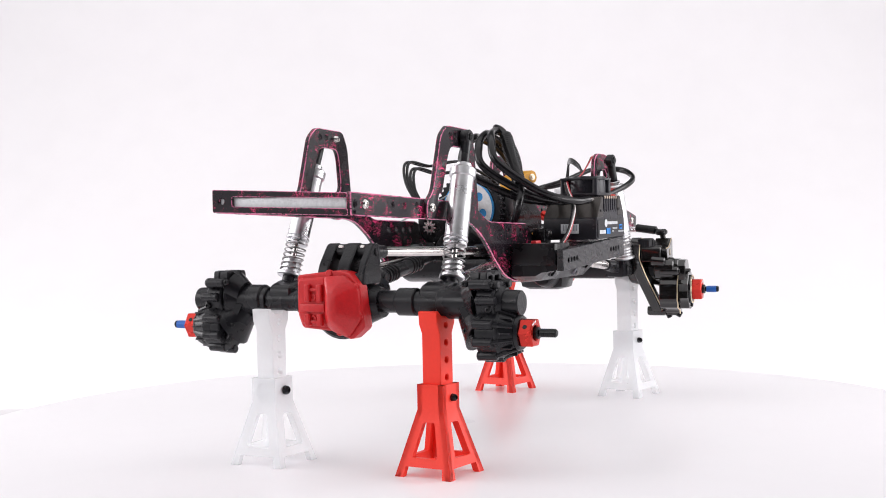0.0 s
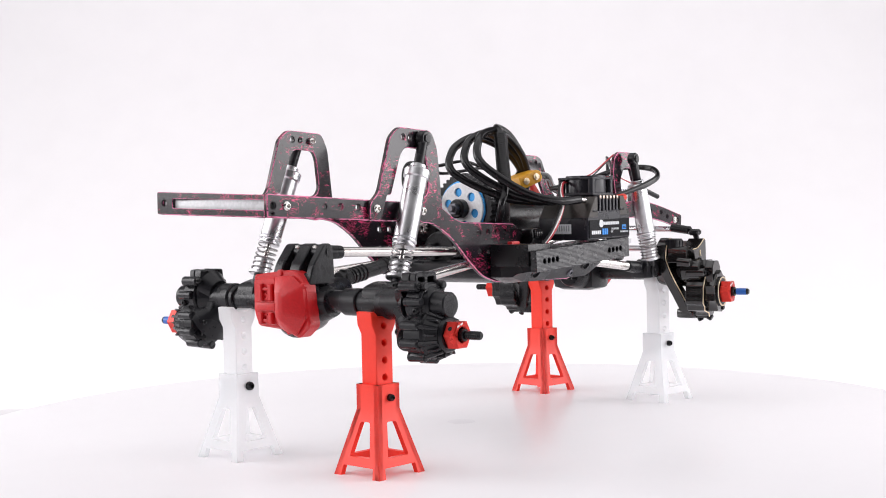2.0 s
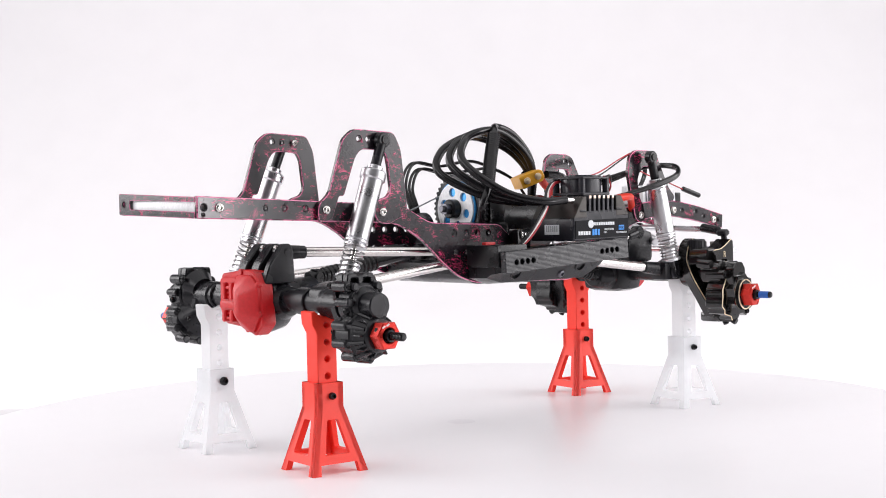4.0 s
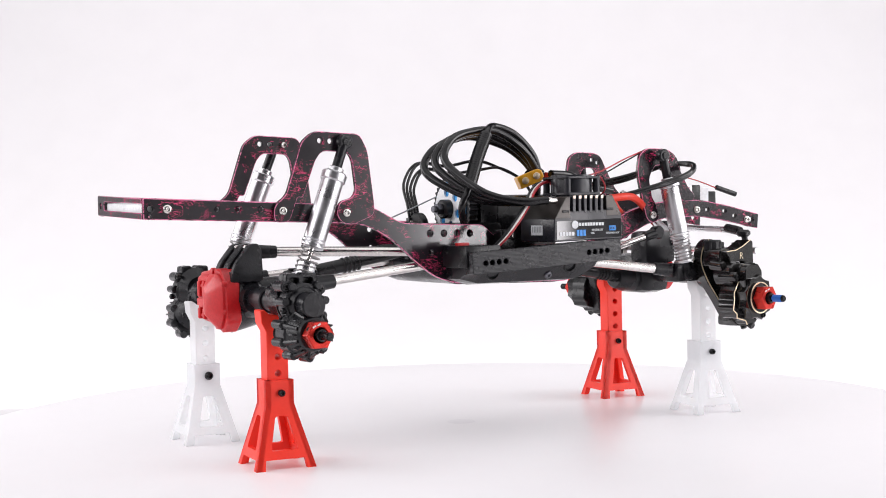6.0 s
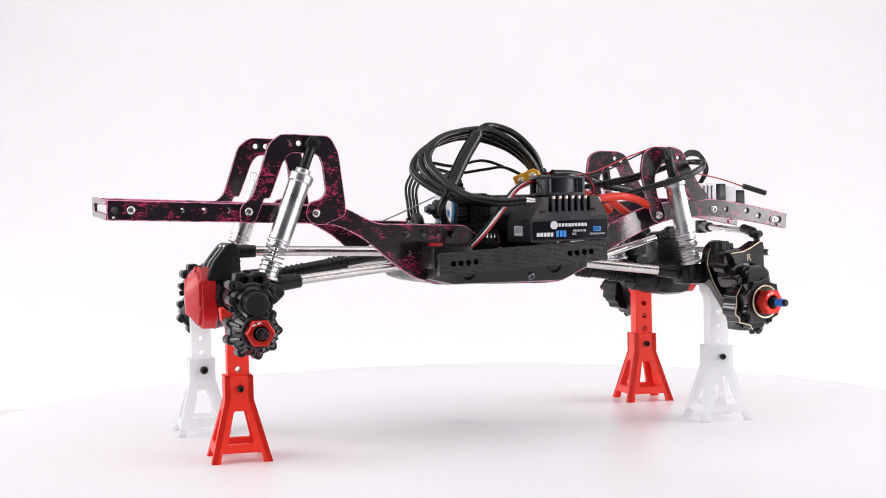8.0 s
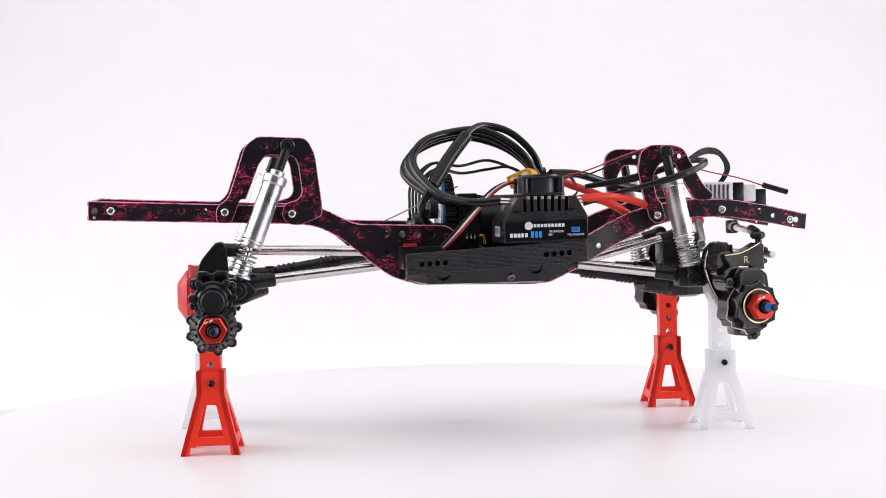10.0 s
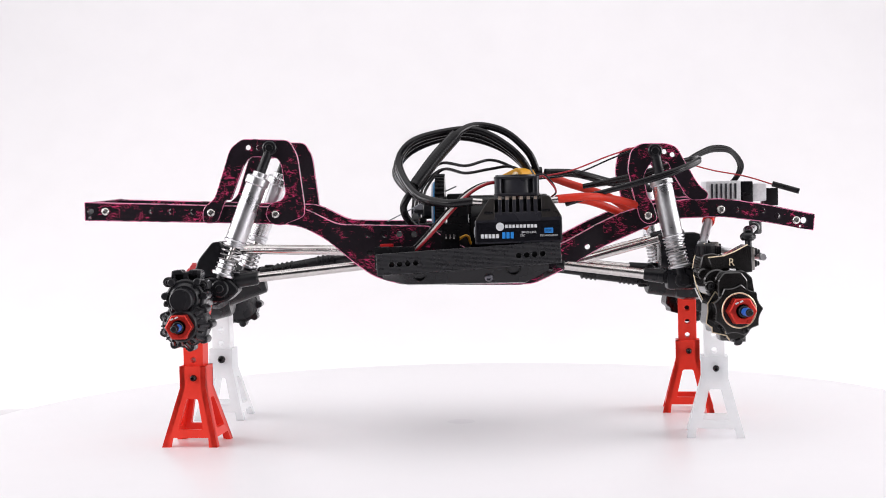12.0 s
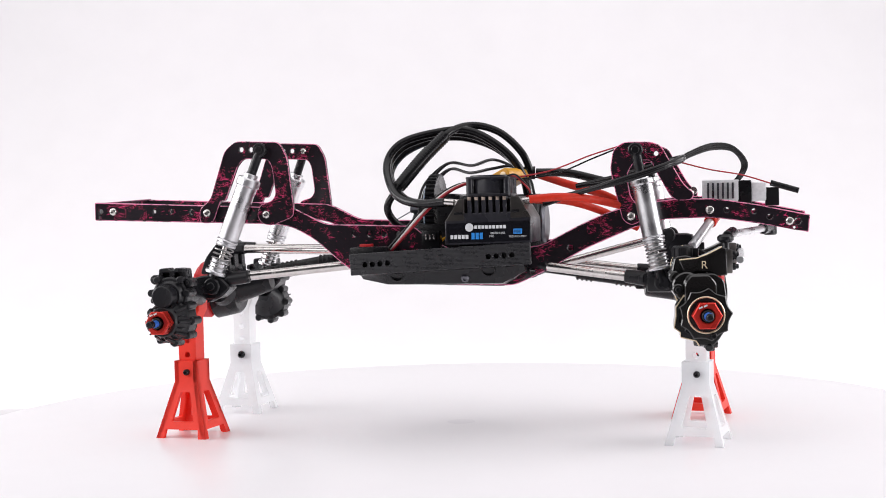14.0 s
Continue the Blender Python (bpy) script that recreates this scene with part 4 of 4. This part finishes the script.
    bm = bmesh.new()
    plate(bm, fillet(at([(-11, 6), (-10.8, 17), (-7.4, 21.4), (2.6, 21.4), (6.2, 17), (6.4, 6)]), 1.0, 2), [], "y", *span(9, 17.6), 0.6)
    lobes = []
    for i in range(108):
        a = 6.28318531 * i / 108
        r = 14.9 - 2.0 * abs(math.sin(4.5 * (a - 0.05))) ** 0.8
        lobes.append(Vector((hx + r * math.cos(a), hz + r * math.sin(a))))
    plate(bm, lobes, [], "y", *span(12.6, 19.6), 0.5)
    cyl(bm, (hx, w(19.4), hz), (hx, w(21), hz), 10.3, n=36, cham=0.4)
    put("portal_cover", bm, skin, f"{look_of} black scalloped portal cover")
    single("bearing_seat", SATIN, FRONT, cyl, turn @ Vector((hx, w(20.9), hz)), turn @ Vector((hx, w(21.15), hz)), 8.9, n=32)
    if s < 0:
        bm = bmesh.new()
        tube(bm, [Vector((hx + 9.7 * math.cos(6.28318531 * i / 48), w(21.0), hz + 9.7 * math.sin(6.28318531 * i / 48))) for i in range(49)], 0.5, n=6, smooth=False)
        tube(bm, [(p.x - 0.1, w(12.4), p.y) for p in body[1:9]], 0.4, n=6, smooth=False)
        tube(bm, [(hx - 12.5, w(4.6), hz + 29.5), (hx - 3, w(4.6), hz + 30.3), (hx + 3, w(4.6), hz + 32.5), (hx + 11, w(4.6), hz + 36.4)], 0.35, n=6, smooth=False)
        put("bare_edge", bm, GOLD, "thin bare brass-coloured edge")
        bm = bmesh.new()
        tube(bm, [(148.5, w(-9.4), 114), (143.3, w(-9.4), 108.5), (141.4, w(-9.4), 99), (143.6, w(-9.4), 87), (149.6, w(-9.4), 73.5), (154, w(-9.4), 62.5)], 0.42, n=6, per=6)
        tilt(bm)
        part("bare_edge", bm, GOLD, FRONT, "thin bare brass-coloured edge")
    bm = bmesh.new()
    box(bm, (hx + 15.4, w(-7.5), hz + 28), (4.5, 11, 13.5), bevel=0.8)
    put("arm_end", bm, DARKM, "bare machined steering arm end")
    for z1, d in ((32, -5), (25, -6), (30, -11)):
        bm = bmesh.new()
        cyl(bm, (hx + 17, w(d), hz + z1), (hx + 20, w(d), hz + z1), 2.1, n=14, cham=0.5)
        cyl(bm, (hx + 19.6, w(d), hz + z1), (hx + 21.4, w(d), hz + z1), 1.4, n=10, cham=0.3)
        put("arm_screw", bm, SATIN)
    for u, v, d in ((-8, 8.6, 17.6), (2.6, 12, 17.6), (4, -11.4, 19.6), (-14, 13.5, 13.5), (-9, -9, 12.4)):
        bm = bmesh.new()
        m = Matrix.Translation((hx + u, w(d), hz + v)) @ Vector((0, s, 0)).to_track_quat("Z", "Y").to_matrix().to_4x4()
        lathe(bm, [(-1, 1.7), (0.7, 1.7), (1.0, 1.4), (1.0, 0.8), (0.2, 0.75)], m, 14)
        put("knuckle_screw", bm, SATIN)
    bm = bmesh.new()
    cyl(bm, (hx + 2.5, w(7), hz - 16), (hx + 2.5, w(12.4), hz - 19), 2.3, n=14, cham=0.5)
    cyl(bm, (hx + 4.5, w(2), hz - 17), (hx + 4.5, w(4), hz - 21), 2.0, n=14, cham=0.5)
    put("lower_pin", bm, SATIN)
    hub(FRONT, hx, hz, w(21), s, 9.6 if s < 0 else 0, turn)
    if s < 0:
        letters("R", 6.0, (0, 0, 0), turn @ Matrix.Translation((hx + 1.2, w(5.05), hz + 24.6)) @ FACE, PALE, FRONT, "letter_r")


front_portal(-1, -87.0)
front_portal(1, 57)
bm = bmesh.new()
cyl(bm, (170, -84, 111), (170, -82, 119), 2.0, n=14, cham=0.4)
cyl(bm, (170, -82, 115.5), (170, -82, 120), 4.6, n=18, cham=1.4)
cyl(bm, (171, -78, 119), (174, -62, 121), 3.0, n=14, cham=0.6)
part("ball_joint", bm, BLACK, FRONT, "black ball joint on the steering arm")
single("drag_link", ALU, FRONT, cyl, (171.5, -74, 119.6), (194, 18, 121.5), 2.1, n=16, cham=0.4, label="polished aluminium steering drag link")
bm = bmesh.new()
cyl(bm, (191.5, 8, 121.3), (196, 26, 121.7), 3.4, n=16, cham=0.8)
cyl(bm, (196.5, 28, 117), (196.5, 28, 126), 4.2, n=16, cham=0.8)
part("drag_link_end", bm, BLACK, FRONT, "black ball-joint end of the drag link")
single("tie_rod", ALU, FRONT, cyl, (178, -86, 106), (178, 62, 106), 2.2, n=16, cham=0.4, label="polished aluminium steering tie rod")
single("panhard_rod", ALU, FRONT, cyl, (150, -40, 112), (163, 5, 130), 3.0, n=16, cham=0.5, label="polished aluminium panhard rod")
single("rod_sleeve", REDA, FRONT, cyl, (160, -6, 126), (164, 9, 132), 4.0, n=16, cham=0.6)

# ---- steering servo ----
bm = bmesh.new()
box(bm, (167, -14, 145), (22, 20, 13), bevel=1.0)
SERVO = part("steering_servo", bm, WHITEM, CH, "silver finned steering servo")
# Raised grey strips stand for the shaded grooves between the servo's fins.
for k in range(6):
    single("servo_groove_strip", GREYM, SERVO, box, (159.6 + 2.9 * k, -24.2, 145), (1.2, 0.8, 9.6), bevel=0.15)
single("servo_case", SATIN, SERVO, box, (181, -14, 144), (8, 20, 14), bevel=0.8, label="black servo end case")
single("servo_tail", WHITEM, SERVO, box, (189, -14, 144), (9, 18, 11), bevel=0.8)
single("servo_plug", SATIN, SERVO, box, (197, -14, 141), (8, 16, 11), bevel=0.8)


# ---- cables ----
def cable(name, pts, r, material=None, label="", n=10, flat=1.0):
    return single(name, material or RUBBER, CH, tube, pts, r, n=n, flat=flat, label=label)


for k in range(3):
    u = (3, 2.5, 2)[k]
    w = (-4, -3, 0)[k]
    d = (5.5, 2.5, 0)[k]
    cable("motor_cable", [(11, -64 - 11 * k, 141.5), (-6, -62 - 10 * k, 141), (-24 + u * 0.5, -50 - 9 * k, 147 - d * 0.4), (-40 + 2 * k + u, -22 - 11.5 * k + w, 165 - d), (-33 + 2 * k + u, -16 - 11 * k + w, 178.5 - d), (-14 + 2 * k + u, -14 - 8 * k + w, 187 - k - d), (8 + 3 * k, -14 - 6 * k, 186 - d * 0.6), (30 + 2 * k, -18 - 4 * k, 175), (46, -20 - 2 * k, 160), (50, -18, 142)], 2.5, label="thick black silicone motor cable, looped")
cable("sensor_cable", [(52, -19, 158), (46, -20, 172), (32, -20, 185), (15, -22, 189.5), (2, -34, 184), (-12, -45, 168), (-25, -56, 150), (-31, -57, 138), (-24, -50, 127), (-8, -42, 122)], 2.3, label="black sensor cable loop")
SLEEVE = spline([(1, -35, 183), (-12, -45, 168), (-24, -55, 151.5)], 12)
SLV = single("cable_sleeve", RUBBER, CH, tube, [(1, -35, 183), (-12, -45, 168), (-24, -55, 151.5)], 4.0, label="corrugated black cable sleeve")
for a, b in zip(SLEEVE[1:-2], SLEEVE[2:-1]):
    single("sleeve_ridge", RUBBER, SLV, cyl, a, a.lerp(b, 0.55), 4.2, n=16, cham=0.3)
cable("antenna_wire", [(-46, 16, 130.5), (-30, 8, 138), (-14, 0, 146), (0, -6, 152)], 0.45, GREYP, "thin grey antenna wire")
cable("yellow_wire", [(-4, -52, 112), (2, -52, 119), (7, -50, 121), (9, -47, 116)], 0.8, AMBER, "short yellow wire")
for k in range(4):
    cable("thin_lead", [(-29 + 2.2 * k, 10, 130), (-29 + 2.2 * k, 13, 140), (-26 + 2 * k, 23 - k, 155 - k), (-12 + k, 30 - 2 * k, 168 - 4 * (k // 2)), (6, 24 - 3 * k, 166 - 5 * (k // 2)), (22, 12 - 2 * k, 169 - 6 * (k // 2)), (36, 4, 164), (48, -4, 156), (52, -10, 146)], 0.95, label="thin black lead from a row of plugs")
single("lead_plug", SATIN, CH, box, (-25.5, 10, 130), (11, 4, 5), bevel=0.5, label="black row of small plugs")
for k in range(2):
    cable("power_cable", [(60, -83 + 17 * k, 142), (78, -78 + 18 * k, 143 - 2 * k), (96, -64 + 20 * k, 141 - 6 * k), (118, -46 + 14 * k, 135 - 11 * k)], 2.4, REDW, "thick red silicone power cable")
for k, (r, mat, tag) in enumerate(((0.85, SATIN, "black strand of servo lead"), (0.7, CREAM, "white strand of servo lead"), (0.95, REDT, "red strand of servo lead"))):
    o = (-1.5, 0.0, 1.6)[k]
    cable("receiver_lead", [(-26 + o, -80, 112), (-15 + o, -83, 123), (-2 + o, -81 - k % 2, 137), (8 + o, -74, 146.5), (17 + o, -69, 151.5), (25 + o, -66, 153)], r, mat, tag)
for k in range(2):
    cable("servo_lead", [(66, -66, 141 - 2 * k), (90, -72, 146), (112, -76, 152 - k), (132, -74, 158 - k), (146, -60, 164 - k), (140, -40, 164), (110, -30, 156 - 2 * k), (80, -20, 150)], 1.6, label="black servo lead looped round the damper")
cable("battery_lead", [(56, -26, 159), (76, -20, 158), (100, -8, 152), (125, 0, 148)], 2.6, label="black battery lead")
cable("battery_lead", [(56, -20, 158), (72, -10, 152), (96, 0, 144), (112, 4, 134)], 2.6, REDW, "red battery lead")
cable("light_lead", [(48, -62, 155), (70, -59, 159), (92, -56, 167), (110, -52, 172.5)], 0.45, REDT, "thin red lead")
cable("light_lead", [(48, -60, 154), (72, -57, 157), (94, -54, 165.5), (110, -51, 171.7)], 0.5, SATIN, "thin black lead")
for k in range(3):
    cable("servo_loop", [(141, -34 + k, 161.5 + 0.9 * k), (150, -26, 166.5 + 1.1 * k), (162, -16, 170.5 + 1.4 * k), (174, -9, 169.5 + 1.2 * k), (180 + 1.2 * k, -5, 161 + 0.4 * k), (176 + k, -4, 152), (169 + k, -5, 149)], 0.9, label="black strand of the flat servo cable", n=8)
cable("servo_wire", [(142, -30, 163), (160, -28, 158), (180, -26, 154), (198, -28, 148)], 0.45, REDT, "thin red servo wire")
single("wire_plug", SATIN, CH, cyl, (196, -28, 149), (212, -30, 144), 1.8, n=10, label="black inline connector")

# ---- battery plug ----
turn = Matrix.Rotation(radians(-28), 4, "Z") @ Matrix.Rotation(radians(-22), 4, "Y")
bm = bmesh.new()
plate(bm, fillet([(-8, -4), (6, -4), (8, -2), (8, 2), (6, 4), (-8, 4)], 0.8, 2), [], "y", -8, 12, 0.5)
bmesh.ops.transform(bm, matrix=Matrix.Translation((38, -28, 156)) @ turn @ Matrix.Scale(1.02, 4), verts=bm.verts)
PLUG = part("battery_plug", bm, AMBER, CH, "amber two-pin battery plug")
for x in (-3.8, 3.8):
    bm = bmesh.new()
    cyl(bm, (x, -8.8, 0), (x, -7.8, 0), 2.2, n=16, cham=0.3)
    cyl(bm, (x, -9.6, 0), (x, -8.6, 0), 1.2, n=12, cham=0.3)
    bmesh.ops.transform(bm, matrix=Matrix.Translation((38, -28, 156)) @ turn @ Matrix.Scale(1.02, 4), verts=bm.verts)
    part("pin", bm, GOLD, PLUG, "gold-plated contact")
cable("plug_boot", [(43, -21, 158), (48, -18, 159), (54, -17, 159)], 4.2, BLACK, "black heat-shrink boot")


# ---- turning ----
def motions():
    for ob in (TABLE_OB, CH, *STANDS):
        base = Matrix.Translation(ob.location)
        walk(ob, [(0.5 * i, Matrix.Rotation(radians(SPIN0 + SPIN * 0.5 * i), 4, "Z") @ base) for i in range(29)])


motions()
